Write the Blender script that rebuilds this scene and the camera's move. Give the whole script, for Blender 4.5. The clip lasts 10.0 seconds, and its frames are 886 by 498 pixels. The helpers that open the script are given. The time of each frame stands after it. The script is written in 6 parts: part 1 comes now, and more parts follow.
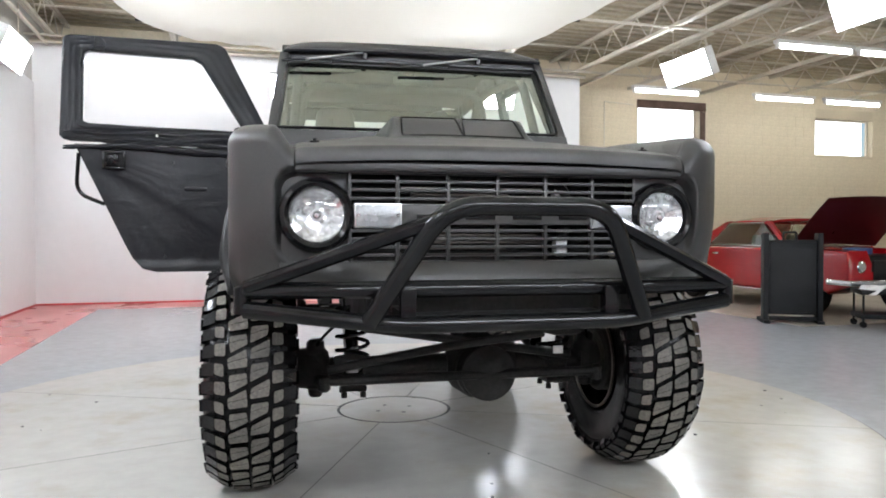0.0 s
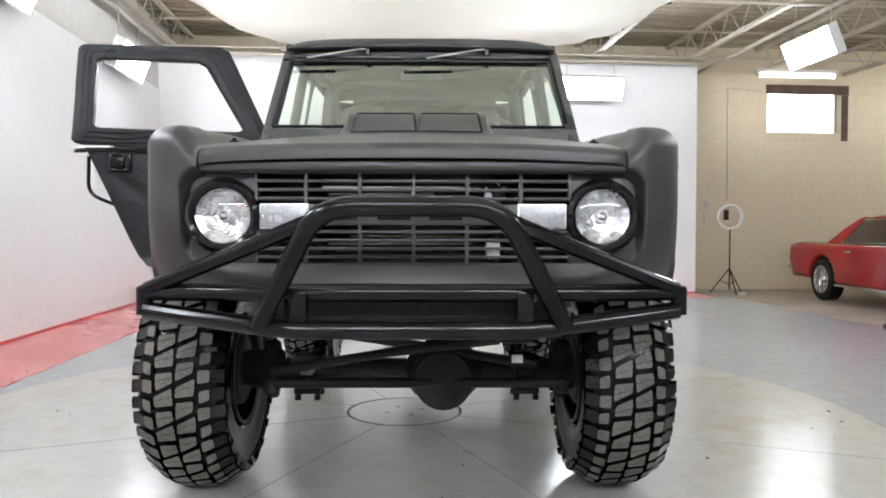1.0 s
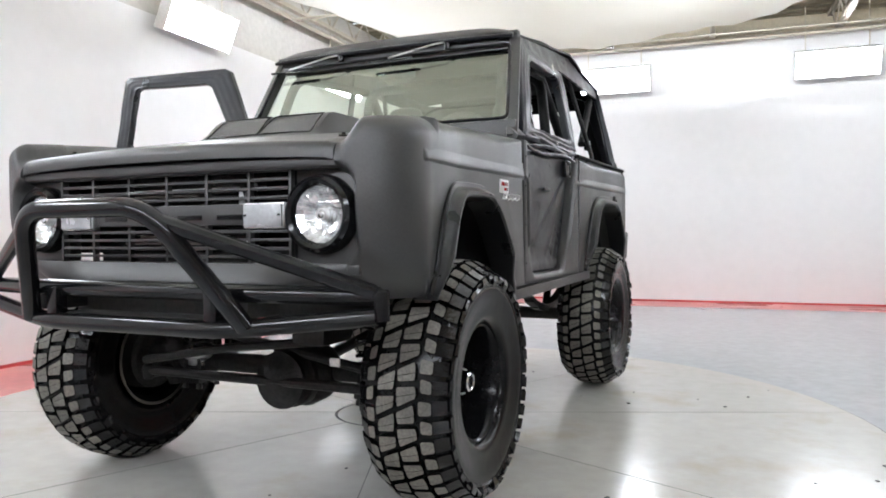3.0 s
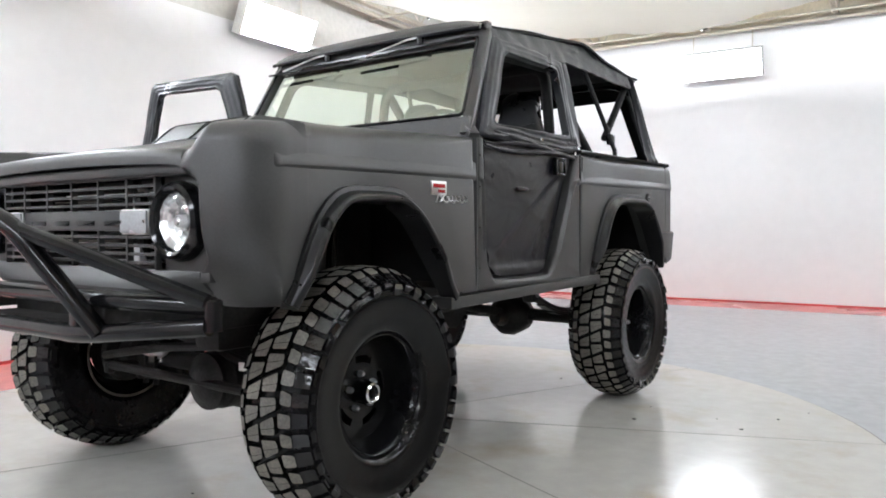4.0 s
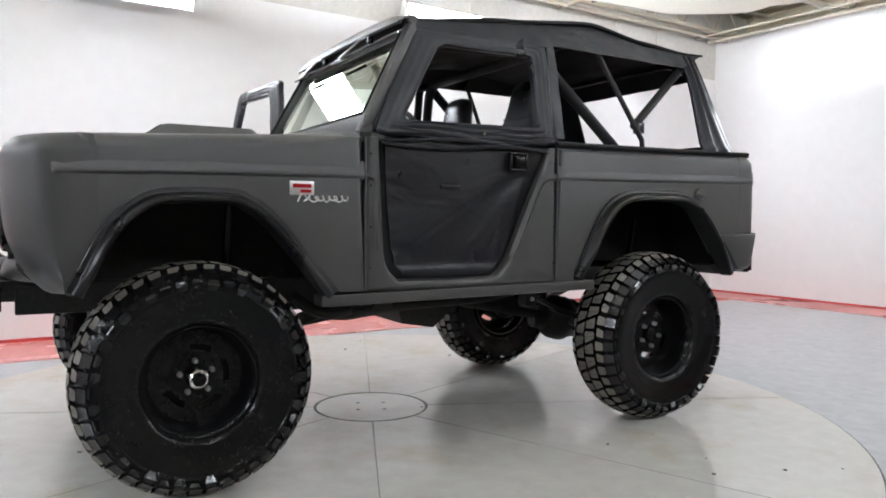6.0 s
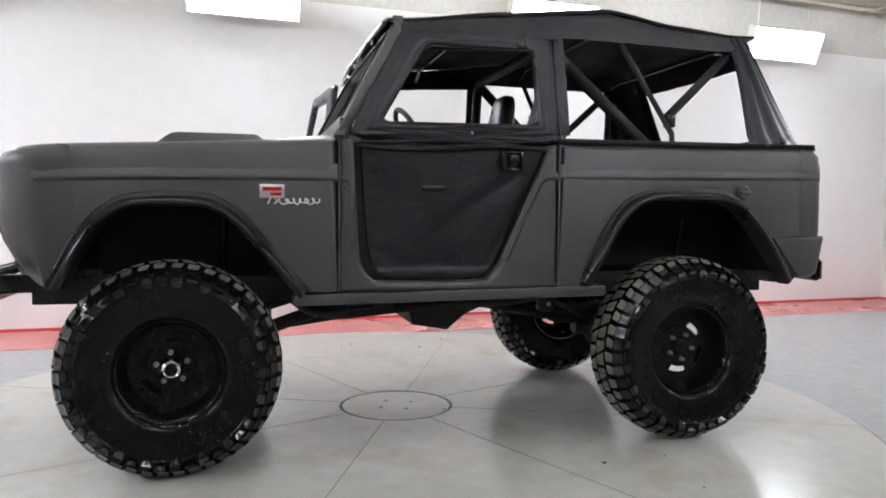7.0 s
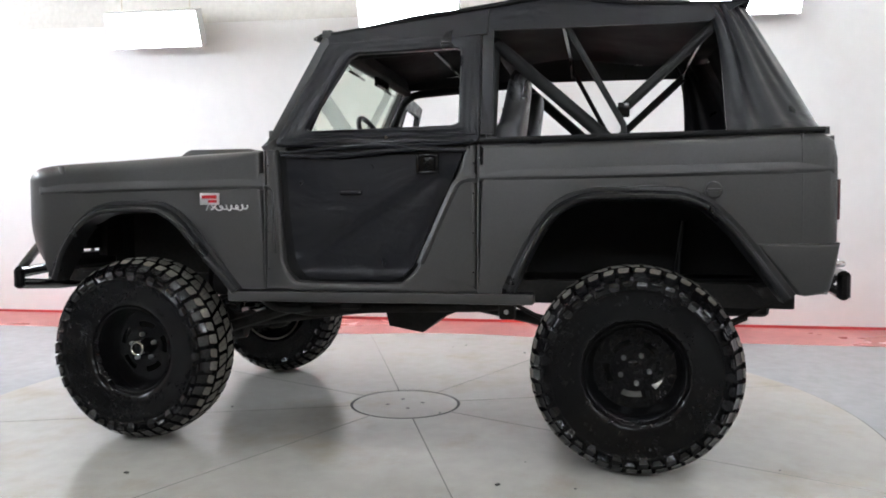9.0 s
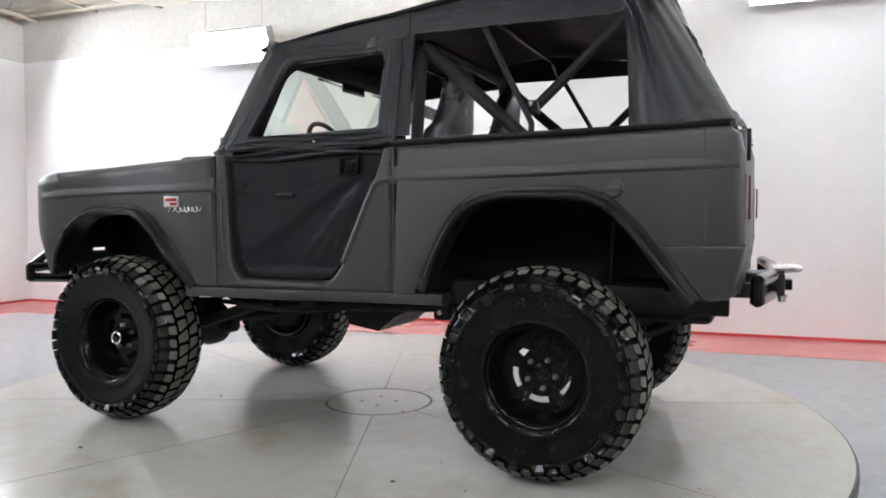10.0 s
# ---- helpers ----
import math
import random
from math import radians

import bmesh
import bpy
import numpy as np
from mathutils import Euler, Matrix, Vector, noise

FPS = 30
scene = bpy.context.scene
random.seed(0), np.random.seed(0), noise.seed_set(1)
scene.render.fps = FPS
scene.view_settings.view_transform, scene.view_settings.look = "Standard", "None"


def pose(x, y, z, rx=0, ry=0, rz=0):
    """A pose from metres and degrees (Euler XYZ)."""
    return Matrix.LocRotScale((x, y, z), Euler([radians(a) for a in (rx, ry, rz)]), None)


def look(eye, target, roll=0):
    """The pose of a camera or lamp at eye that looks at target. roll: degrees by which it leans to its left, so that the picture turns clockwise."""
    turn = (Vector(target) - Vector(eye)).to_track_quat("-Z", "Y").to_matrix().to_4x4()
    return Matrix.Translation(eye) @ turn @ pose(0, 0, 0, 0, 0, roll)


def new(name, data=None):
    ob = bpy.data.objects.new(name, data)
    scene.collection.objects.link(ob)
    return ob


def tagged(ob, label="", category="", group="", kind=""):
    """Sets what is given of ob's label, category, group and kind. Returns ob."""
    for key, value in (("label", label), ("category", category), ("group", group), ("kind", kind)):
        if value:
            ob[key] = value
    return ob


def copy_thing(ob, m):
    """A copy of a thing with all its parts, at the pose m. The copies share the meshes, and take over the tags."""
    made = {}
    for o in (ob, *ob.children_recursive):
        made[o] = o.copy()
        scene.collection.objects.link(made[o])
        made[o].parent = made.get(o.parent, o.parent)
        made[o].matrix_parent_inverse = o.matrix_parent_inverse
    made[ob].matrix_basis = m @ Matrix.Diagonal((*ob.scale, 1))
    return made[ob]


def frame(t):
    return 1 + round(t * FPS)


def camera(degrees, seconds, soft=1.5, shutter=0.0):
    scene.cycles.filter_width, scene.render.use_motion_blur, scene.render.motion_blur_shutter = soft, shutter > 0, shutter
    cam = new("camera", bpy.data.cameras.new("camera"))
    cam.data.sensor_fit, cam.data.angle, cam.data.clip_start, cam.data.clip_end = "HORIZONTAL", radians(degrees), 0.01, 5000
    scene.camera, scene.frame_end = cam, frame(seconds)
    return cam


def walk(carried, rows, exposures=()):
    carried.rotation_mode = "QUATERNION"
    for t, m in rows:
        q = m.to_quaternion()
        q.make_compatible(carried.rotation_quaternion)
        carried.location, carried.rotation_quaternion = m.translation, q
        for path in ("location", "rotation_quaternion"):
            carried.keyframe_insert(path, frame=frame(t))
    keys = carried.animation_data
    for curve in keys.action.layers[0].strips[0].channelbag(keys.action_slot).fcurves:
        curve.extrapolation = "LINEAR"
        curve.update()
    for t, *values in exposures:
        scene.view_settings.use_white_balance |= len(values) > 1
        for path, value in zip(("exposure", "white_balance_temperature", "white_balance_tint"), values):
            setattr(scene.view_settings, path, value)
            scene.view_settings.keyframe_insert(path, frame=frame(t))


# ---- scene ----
cam = camera(62.2, 10.0, soft=1.8)
PATH = [
    (0, (-0.703, -4.081, 0.958), (-0.275, -2.128, 0.92), 0.0),
    (0.5, (-0.334, -4.066, 0.967), (-0.111, -2.079, 0.924), -0.3),
    (1, (0.045, -4.031, 0.977), (0.075, -2.032, 0.926), 0.1),
    (1.5, (0.462, -3.989, 0.965), (0.284, -1.997, 0.92), -0.2),
    (2, (0.879, -3.828, 0.951), (0.469, -1.871, 0.914), -0.6),
    (2.5, (1.294, -3.749, 0.947), (0.707, -1.837, 0.912), -0.4),
    (2.7, (1.503, -3.688, 0.948), (0.818, -1.81, 0.913), -0.4),
    (4, (2.452, -3.04, 1.001), (1.28, -1.421, 0.942), -0.1),
    (4.5, (2.789, -2.748, 1.0), (1.46, -1.254, 0.941), 0.1),
    (5, (3.095, -2.406, 1.019), (1.613, -1.065, 0.949), 0.4),
    (5.5, (3.36, -2.067, 1.031), (1.742, -0.893, 0.955), 0.5),
    (7, (3.857, -0.861, 1.081), (1.927, -0.349, 0.975), 0.6),
    (7.5, (3.94, -0.388, 1.059), (1.956, -0.153, 0.968), 0.4),
    (8, (3.945, 0.057, 1.094), (1.948, 0.054, 0.984), 0.3),
    (8.5, (3.957, 0.518, 1.09), (1.971, 0.302, 0.987), 0.1),
    (9, (3.898, 1.022, 1.091), (1.947, 0.596, 0.99), -0.0),
    (9.5, (3.807, 1.519, 1.084), (1.908, 0.899, 0.989), -0.2),
    (10, (3.623, 2.001, 1.071), (1.799, 1.187, 0.984), -0.1),
]
walk(cam, [(t, look(eye, target, roll)) for t, eye, target, roll in PATH], [(0.0, -0.09), (1.0, -0.04), (2.0, 0.0), (5.0, 0.02), (7.0, -0.08), (10.0, -0.10)])

# ---- sky light outside the windows ----
world = bpy.data.worlds.new("daylight")
scene.world = world
world.use_nodes = True
wn = world.node_tree.nodes
sky = wn.new("ShaderNodeTexSky")
sky.sky_type, sky.sun_disc = "NISHITA", False
sky.sun_elevation, sky.sun_rotation = radians(40), radians(150)
world.node_tree.links.new(sky.outputs[0], wn["Background"].inputs[0])
wn["Background"].inputs[1].default_value = 0.15
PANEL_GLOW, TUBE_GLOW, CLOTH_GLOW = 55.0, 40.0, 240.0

# ---- materials ----
def mat(name, col, rough=0.5, metal=0.0, big=(1.5, 0.1), fine=(60, 0.06), bump=(200, 0.05), rvar=0.1, coat=0.0, alt=None, spec=0.5, glow=0.0, stain=None, creases=None):
    """A paint, rubber, cloth or metal with broad and fine variation, in metres of the object's own space."""
    m = bpy.data.materials.new(name)
    m.use_nodes = True
    nt = m.node_tree
    N, L = nt.nodes, nt.links
    b = N["Principled BSDF"]
    tc = N.new("ShaderNodeTexCoord")
    n1, n2 = N.new("ShaderNodeTexNoise"), N.new("ShaderNodeTexNoise")
    for n, sc, det in ((n1, big[0], 5), (n2, fine[0], 3)):
        n.inputs["Scale"].default_value, n.inputs["Detail"].default_value = sc, det
        L.new(tc.outputs["Object"], n.inputs["Vector"])
    alt = alt or tuple(c * 0.55 for c in col)
    mix = N.new("ShaderNodeMixRGB")
    mix.inputs[1].default_value, mix.inputs[2].default_value = (*col, 1), (*alt, 1)
    ramp = N.new("ShaderNodeMapRange")
    ramp.inputs["From Min"].default_value, ramp.inputs["From Max"].default_value = 0.35, 0.75
    ramp.inputs["To Max"].default_value = min(1.0, big[1] * 3)
    L.new(n1.outputs["Fac"], ramp.inputs["Value"])
    L.new(ramp.outputs[0], mix.inputs[0])
    mix2 = N.new("ShaderNodeMixRGB")
    mix2.blend_type = "MULTIPLY"
    mix2.inputs[0].default_value = 1.0
    r2 = N.new("ShaderNodeMapRange")
    r2.inputs["From Min"].default_value, r2.inputs["From Max"].default_value = 0.3, 0.7
    r2.inputs["To Min"].default_value, r2.inputs["To Max"].default_value = 1 - fine[1] * 2, 1 + fine[1]
    L.new(n2.outputs["Fac"], r2.inputs["Value"])
    L.new(mix.outputs[0], mix2.inputs[1])
    L.new(r2.outputs[0], mix2.inputs[2])
    out = mix2.outputs[0]
    if stain:
        n3 = N.new("ShaderNodeTexNoise")
        n3.inputs["Scale"].default_value, n3.inputs["Detail"].default_value, n3.inputs["Roughness"].default_value = stain[0], 8, 0.65
        L.new(tc.outputs["Object"], n3.inputs["Vector"])
        r3 = N.new("ShaderNodeMapRange")
        r3.inputs["From Min"].default_value, r3.inputs["From Max"].default_value = stain[1], stain[1] + 0.24
        r3.inputs["To Max"].default_value = stain[2]
        L.new(n3.outputs["Fac"], r3.inputs["Value"])
        m3 = N.new("ShaderNodeMixRGB")
        m3.inputs[2].default_value = (*stain[3], 1)
        L.new(r3.outputs[0], m3.inputs[0])
        L.new(out, m3.inputs[1])
        out = m3.outputs[0]
    L.new(out, b.inputs["Base Color"])
    r4 = N.new("ShaderNodeMapRange")
    r4.inputs["From Min"].default_value, r4.inputs["From Max"].default_value = 0.3, 0.7
    r4.inputs["To Min"].default_value, r4.inputs["To Max"].default_value = max(0.02, rough - rvar), min(1, rough + rvar)
    L.new(n1.outputs["Fac"], r4.inputs["Value"])
    L.new(r4.outputs[0], b.inputs["Roughness"])
    b.inputs["Metallic"].default_value = metal
    b.inputs["Specular IOR Level"].default_value = spec
    b.inputs["Coat Weight"].default_value = coat
    if bump and bump[1]:
        n5, bp = N.new("ShaderNodeTexNoise"), N.new("ShaderNodeBump")
        n5.inputs["Scale"].default_value, n5.inputs["Detail"].default_value = bump[0], 3
        L.new(tc.outputs["Object"], n5.inputs["Vector"])
        bp.inputs["Strength"].default_value, bp.inputs["Distance"].default_value = bump[1], 0.01
        L.new(n5.outputs["Fac"], bp.inputs["Height"])
        L.new(bp.outputs[0], b.inputs["Normal"])
        if creases:
            n6, bp2 = N.new("ShaderNodeTexNoise"), N.new("ShaderNodeBump")
            n6.inputs["Scale"].default_value, n6.inputs["Detail"].default_value, n6.inputs["Distortion"].default_value = creases[0], 4, 1.6
            mp = N.new("ShaderNodeMapping")
            mp.inputs["Scale"].default_value = creases[2]
            L.new(tc.outputs["Object"], mp.inputs["Vector"])
            L.new(mp.outputs[0], n6.inputs["Vector"])
            bp2.inputs["Strength"].default_value, bp2.inputs["Distance"].default_value = creases[1], 0.02
            L.new(n6.outputs["Fac"], bp2.inputs["Height"])
            L.new(bp2.outputs[0], bp.inputs["Normal"])
    if glow:
        b.inputs["Emission Color"].default_value, b.inputs["Emission Strength"].default_value = (*col, 1), glow
    return m


def glass(name, tint, rough=0.0, body=0.0, gloss=None):
    """Clear sheet glass or plastic: mostly see-through, with a fresnel gloss."""
    m = bpy.data.materials.new(name)
    m.use_nodes = True
    N, L = m.node_tree.nodes, m.node_tree.links
    N.remove(N["Principled BSDF"])
    tr, gl, mx, fr = N.new("ShaderNodeBsdfTransparent"), N.new("ShaderNodeBsdfGlossy"), N.new("ShaderNodeMixShader"), N.new("ShaderNodeLayerWeight")
    tr.inputs[0].default_value = (*tint, 1)
    gl.inputs["Roughness"].default_value = rough
    gl.inputs[0].default_value = (*(gloss or [0.5 + 0.5 * c for c in tint]), 1)
    fr.inputs["Blend"].default_value = 0.5
    power, add = N.new("ShaderNodeMath"), N.new("ShaderNodeMath")
    power.operation, power.inputs[1].default_value = "POWER", 5.0
    add.inputs[1].default_value = body + 0.04
    L.new(fr.outputs["Facing"], power.inputs[0])
    L.new(power.outputs[0], add.inputs[0])
    L.new(add.outputs[0], mx.inputs[0])
    L.new(tr.outputs[0], mx.inputs[1])
    L.new(gl.outputs[0], mx.inputs[2])
    L.new(mx.outputs[0], N["Material Output"].inputs[0])
    return m


def lamp_mat(name, col, strength):
    m = bpy.data.materials.new(name)
    m.use_nodes = True
    N, L = m.node_tree.nodes, m.node_tree.links
    N.remove(N["Principled BSDF"])
    e = N.new("ShaderNodeEmission")
    e.inputs[0].default_value, e.inputs[1].default_value = (*col, 1), strength
    L.new(e.outputs[0], N["Material Output"].inputs[0])
    return m


def scrim_mat():
    """Thin white cloth that lets part of the light through."""
    m = mat("white_scrim", (0.85, 0.84, 0.82), 0.9, bump=(9, 0.15), big=(0.8, 0.05))
    N, L = m.node_tree.nodes, m.node_tree.links
    t, mx = N.new("ShaderNodeBsdfTranslucent"), N.new("ShaderNodeMixShader")
    t.inputs[0].default_value = (0.9, 0.89, 0.87, 1)
    mx.inputs[0].default_value = 0.88
    L.new(N["Principled BSDF"].outputs[0], mx.inputs[1])
    L.new(t.outputs[0], mx.inputs[2])
    L.new(mx.outputs[0], N["Material Output"].inputs[0])
    return m


WHITE_WALL = mat("white_wall_paint", (0.82, 0.815, 0.812), 0.5, big=(0.5, 0.03), fine=(8, 0.01), bump=(4, 0.02), rvar=0.08)
GREY_BAND = mat("grey_upper_wall", (0.62, 0.6, 0.56), 0.7, big=(0.7, 0.08), fine=(20, 0.04))
BEIGE = mat("beige_block_paint", (0.66, 0.575, 0.42), 0.6, big=(0.6, 0.1), fine=(30, 0.05), bump=(90, 0.12))
MORTAR = mat("beige_joint_paint", (0.645, 0.562, 0.412), 0.8)
DECK = mat("ceiling_deck_paint", (0.41, 0.355, 0.25), 0.6, big=(0.6, 0.15), fine=(15, 0.08))
STEEL_PAINT = mat("joist_cream_paint", (0.6, 0.55, 0.45), 0.5, big=(2, 0.15), fine=(40, 0.06))
FLOOR_GREY = mat("grey_floor_epoxy", (0.36, 0.37, 0.385), 0.2, big=(0.35, 0.12), fine=(12, 0.04), bump=(14, 0.015), rvar=0.08, stain=(1.1, 0.62, 0.35, (0.28, 0.27, 0.26)))
FLOOR_RED = mat("red_floor_paint", (0.6, 0.2, 0.185), 0.3, big=(0.8, 0.15), fine=(15, 0.06), bump=(14, 0.02))
FLOOR_RAW = mat("worn_concrete_floor", (0.36, 0.31, 0.25), 0.45, big=(0.7, 0.25), fine=(14, 0.1), bump=(30, 0.05), stain=(0.9, 0.55, 0.5, (0.2, 0.17, 0.14)))
TABLE_TOP = mat("turntable_paint", (0.455, 0.442, 0.412), 0.17, big=(0.5, 0.06), fine=(10, 0.03), bump=(10, 0.006), rvar=0.03, spec=0.8, stain=(1.7, 0.52, 0.65, (0.33, 0.275, 0.19)))
SEAM = mat("dark_seam", (0.05, 0.05, 0.05), 0.8)
SEAM_LINE = mat("worn_seam", (0.07, 0.068, 0.062), 0.7, big=(2, 0.2), alt=(0.28, 0.27, 0.25))
RED_TRIM = mat("red_base_line", (0.55, 0.06, 0.06), 0.4)
SCRIM = scrim_mat()
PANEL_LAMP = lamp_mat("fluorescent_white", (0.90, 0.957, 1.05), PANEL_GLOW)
CLOTH_LAMP = lamp_mat("cloth_backlight_white", (0.92, 0.975, 1.04), CLOTH_GLOW)
TUBE_LAMP = lamp_mat("ceiling_tube_white", (0.97, 0.98, 0.97), TUBE_GLOW)
LAMP_BODY = mat("white_lamp_housing", (0.75, 0.75, 0.73), 0.4)
WINDOW_SKY = glass("window_glass", (0.97, 0.98, 1.0))
BODY = mat("matte_charcoal_bodywork", (0.0285, 0.0278, 0.0268), 0.40, big=(2.5, 0.06), fine=(140, 0.08), bump=(420, 0.10), rvar=0.07, spec=0.5)
BLACK_METAL = mat("satin_black_steel", (0.006, 0.006, 0.0064), 0.15, big=(4, 0.2), fine=(200, 0.1), bump=(60, 0.02), rvar=0.05, spec=0.26)
CHASSIS = mat("dusty_black_chassis", (0.015, 0.015, 0.015), 0.55, big=(6, 0.3), fine=(60, 0.2), bump=(80, 0.2), alt=(0.024, 0.021, 0.018), spec=0.2)
CANVAS = mat("black_vinyl_cloth", (0.0062, 0.0066, 0.0094), 0.34, big=(5, 0.15), fine=(400, 0.08), bump=(500, 0.06), rvar=0.07, spec=0.30, creases=(3.5, 0.28, (1, 1, 1.6)))
ROOF_CLOTH = mat("charcoal_roof_canvas", (0.0085, 0.0085, 0.009), 0.6, big=(4, 0.12), fine=(500, 0.1), bump=(600, 0.08), spec=0.1, creases=(3, 0.14, (1, 1, 1)))
PLASTIC = mat("black_flare_plastic", (0.007, 0.007, 0.0075), 0.3, big=(6, 0.15), bump=(300, 0.04), rvar=0.04, spec=0.26)
RUBBER = mat("black_tyre_rubber", (0.0055, 0.0054, 0.0055), 0.2, big=(8, 0.2), fine=(90, 0.1), bump=(22, 0.08), rvar=0.06, spec=0.15)
LUG_RUBBER = mat("dressed_lug_rubber", (0.0055, 0.0055, 0.006), 0.15, big=(14, 0.3), fine=(90, 0.1), bump=(26, 0.4), spec=0.38)
# Tread tops: dust colour, lightened for the wall light the rubber reflects.
TREAD = mat("dusty_sheen_tread_rubber", (0.122, 0.112, 0.094), 0.62, big=(7, 0.3), fine=(120, 0.2), bump=(160, 0.2), alt=(0.065, 0.061, 0.053))
RIM_BLACK = mat("gloss_black_rim", (0.0045, 0.0045, 0.0045), 0.2, big=(6, 0.05), bump=(40, 0.01), rvar=0.03, spec=0.16)
RIM_GLOSS = mat("satin_black_rim_barrel", (0.004, 0.004, 0.0044), 0.2, big=(6, 0.05), bump=(20, 0.01), rvar=0.03, spec=0.14)
RIM_EDGE = mat("worn_brown_rim_edge", (0.10, 0.085, 0.07), 0.5, 0.3, big=(9, 0.3), alt=(0.04, 0.03, 0.025))
CHROME = mat("bright_chrome", (0.75, 0.75, 0.76), 0.12, 1.0, bump=None)
STEEL = mat("bare_steel", (0.55, 0.55, 0.55), 0.35, 1.0)
LENS = mat("bright_lamp_reflector", (0.86, 0.87, 0.88), 0.2, 0.85, big=(22, 0.25), fine=(70, 0.15), bump=(45, 0.25), rvar=0.08)
LENS_GLASS = glass("headlamp_glass", (0.97, 0.98, 0.98), 0.02)
SIGNAL = mat("frosted_clear_lens", (0.38, 0.39, 0.40), 0.2, 0.35, big=(9, 0.12), fine=(90, 0.05), bump=(140, 0.2))
WINDSCREEN = glass("green_tinted_glass", (0.80, 0.90, 0.82), 0.03, 0.28, (0.8, 0.86, 0.75))
WIPER = mat("polished_wiper_steel", (0.7, 0.7, 0.7), 0.35, 0.85)
SEAT = mat("black_seat_vinyl", (0.016, 0.016, 0.018), 0.33, big=(6, 0.15), bump=(300, 0.06), creases=(5, 0.08, (1, 1, 1)))
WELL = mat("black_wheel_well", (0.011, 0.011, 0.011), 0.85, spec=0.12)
RED_PAINT = mat("glossy_red_paint", (0.30, 0.006, 0.010), 0.2, rvar=0.02, coat=0.3, big=(2, 0.08), bump=None)
DARK_RED = mat("plain_dark_red", (0.07, 0.006, 0.008), 0.35, big=(2, 0.2))
DARK_GLASS = glass("shaded_car_glass", (0.85, 0.88, 0.84), 0.03, 0.2)
CABINET = mat("black_steel_cabinet", (0.006, 0.0065, 0.008), 0.6, big=(3, 0.2), spec=0.3)
BRICK_BROWN = mat("brown_brick_lintel", (0.13, 0.08, 0.06), 0.75, big=(5, 0.3), fine=(40, 0.15), bump=(60, 0.2))
PADDING = mat("dull_black_bar_padding", (0.014, 0.014, 0.014), 0.6, big=(6, 0.15), fine=(120, 0.1), bump=(150, 0.15), spec=0.2)
RAG = mat("white_rag_cloth", (0.7, 0.7, 0.7), 0.9, bump=(40, 0.4))

# ---- mesh helpers ----
def part(name, bm, material, parent=None, label="", smooth=30):
    """Links a bmesh as one object, under its thing where one is given."""
    me = bpy.data.meshes.new(name)
    if smooth:
        for f in bm.faces:
            f.smooth = True
    bm.to_mesh(me)
    bm.free()
    if smooth:
        me.set_sharp_from_angle(angle=radians(smooth))
    mats = material if isinstance(material, (list, tuple)) else [material]
    for m in mats:
        me.materials.append(m)
    ob = new(name, me)
    if parent is not None:
        ob.parent = parent
    if label:
        ob["label"] = label
    return ob


def thing(name, m, label, category, group="", kind=""):
    ob = new(name)
    ob.empty_display_size = 0.2
    ob.matrix_world = m
    ob.matrix_basis = m
    return tagged(ob, label, category, group, kind)


def fix(bm):
    bmesh.ops.recalc_face_normals(bm, faces=bm.faces)
    return bm


def box(lo, hi, bevel=0.0, bm=None, m=None, seg=2):
    bm = bm or bmesh.new()
    g = bmesh.ops.create_cube(bm, size=1)
    vs = g["verts"]
    for v in vs:
        v.co = Vector([lo[i] + (v.co[i] + 0.5) * (hi[i] - lo[i]) for i in range(3)])
    if bevel:
        es = list({e for v in vs for e in v.link_edges})
        r = bmesh.ops.bevel(bm, geom=es, offset=bevel, segments=seg, profile=0.6, affect="EDGES")
        vs = list({v for f in r["faces"] for v in f.verts} | {v for v in vs if v.is_valid})
    if m is not None:
        bmesh.ops.transform(bm, matrix=m, verts=vs)
    return bm


def fillet(pts, r, n=5):
    """Rounds the inner corners of a line of points."""
    pts = [Vector(p) for p in pts]
    out = [pts[0]]
    for a, b, c in zip(pts, pts[1:], pts[2:]):
        u, v = (a - b), (c - b)
        k = min(r, u.length * 0.45, v.length * 0.45)
        p, q = b + u.normalized() * k, b + v.normalized() * k
        for i in range(n + 1):
            t = i / n
            out.append(p * (1 - t) ** 2 + b * 2 * t * (1 - t) + q * t * t)
    out.append(pts[-1])
    return out


def tube(pts, r, seg=12, bm=None, closed=False, caps=True):
    """A round bar swept along points; r may be a list."""
    bm = bm or bmesh.new()
    pts = [Vector(p) for p in pts]
    n = len(pts)
    rs = r if isinstance(r, (list, tuple)) else [r] * n
    rings, up = [], None
    for i, p in enumerate(pts):
        a = pts[(i - 1) % n] if closed or i > 0 else p
        b = pts[(i + 1) % n] if closed or i < n - 1 else p
        t = (b - a).normalized()
        if up is None:
            up = t.orthogonal().normalized()
        up = (up - t * up.dot(t)).normalized()
        side = t.cross(up)
        rings.append([bm.verts.new(p + (up * math.cos(2 * math.pi * k / seg) + side * math.sin(2 * math.pi * k / seg)) * rs[i]) for k in range(seg)])
    for i in range(n if closed else n - 1):
        A, B = rings[i], rings[(i + 1) % n]
        for k in range(seg):
            bm.faces.new((A[k], A[(k + 1) % seg], B[(k + 1) % seg], B[k]))
    if caps and not closed:
        bm.faces.new(rings[0][::-1])
        bm.faces.new(rings[-1])
    return bm


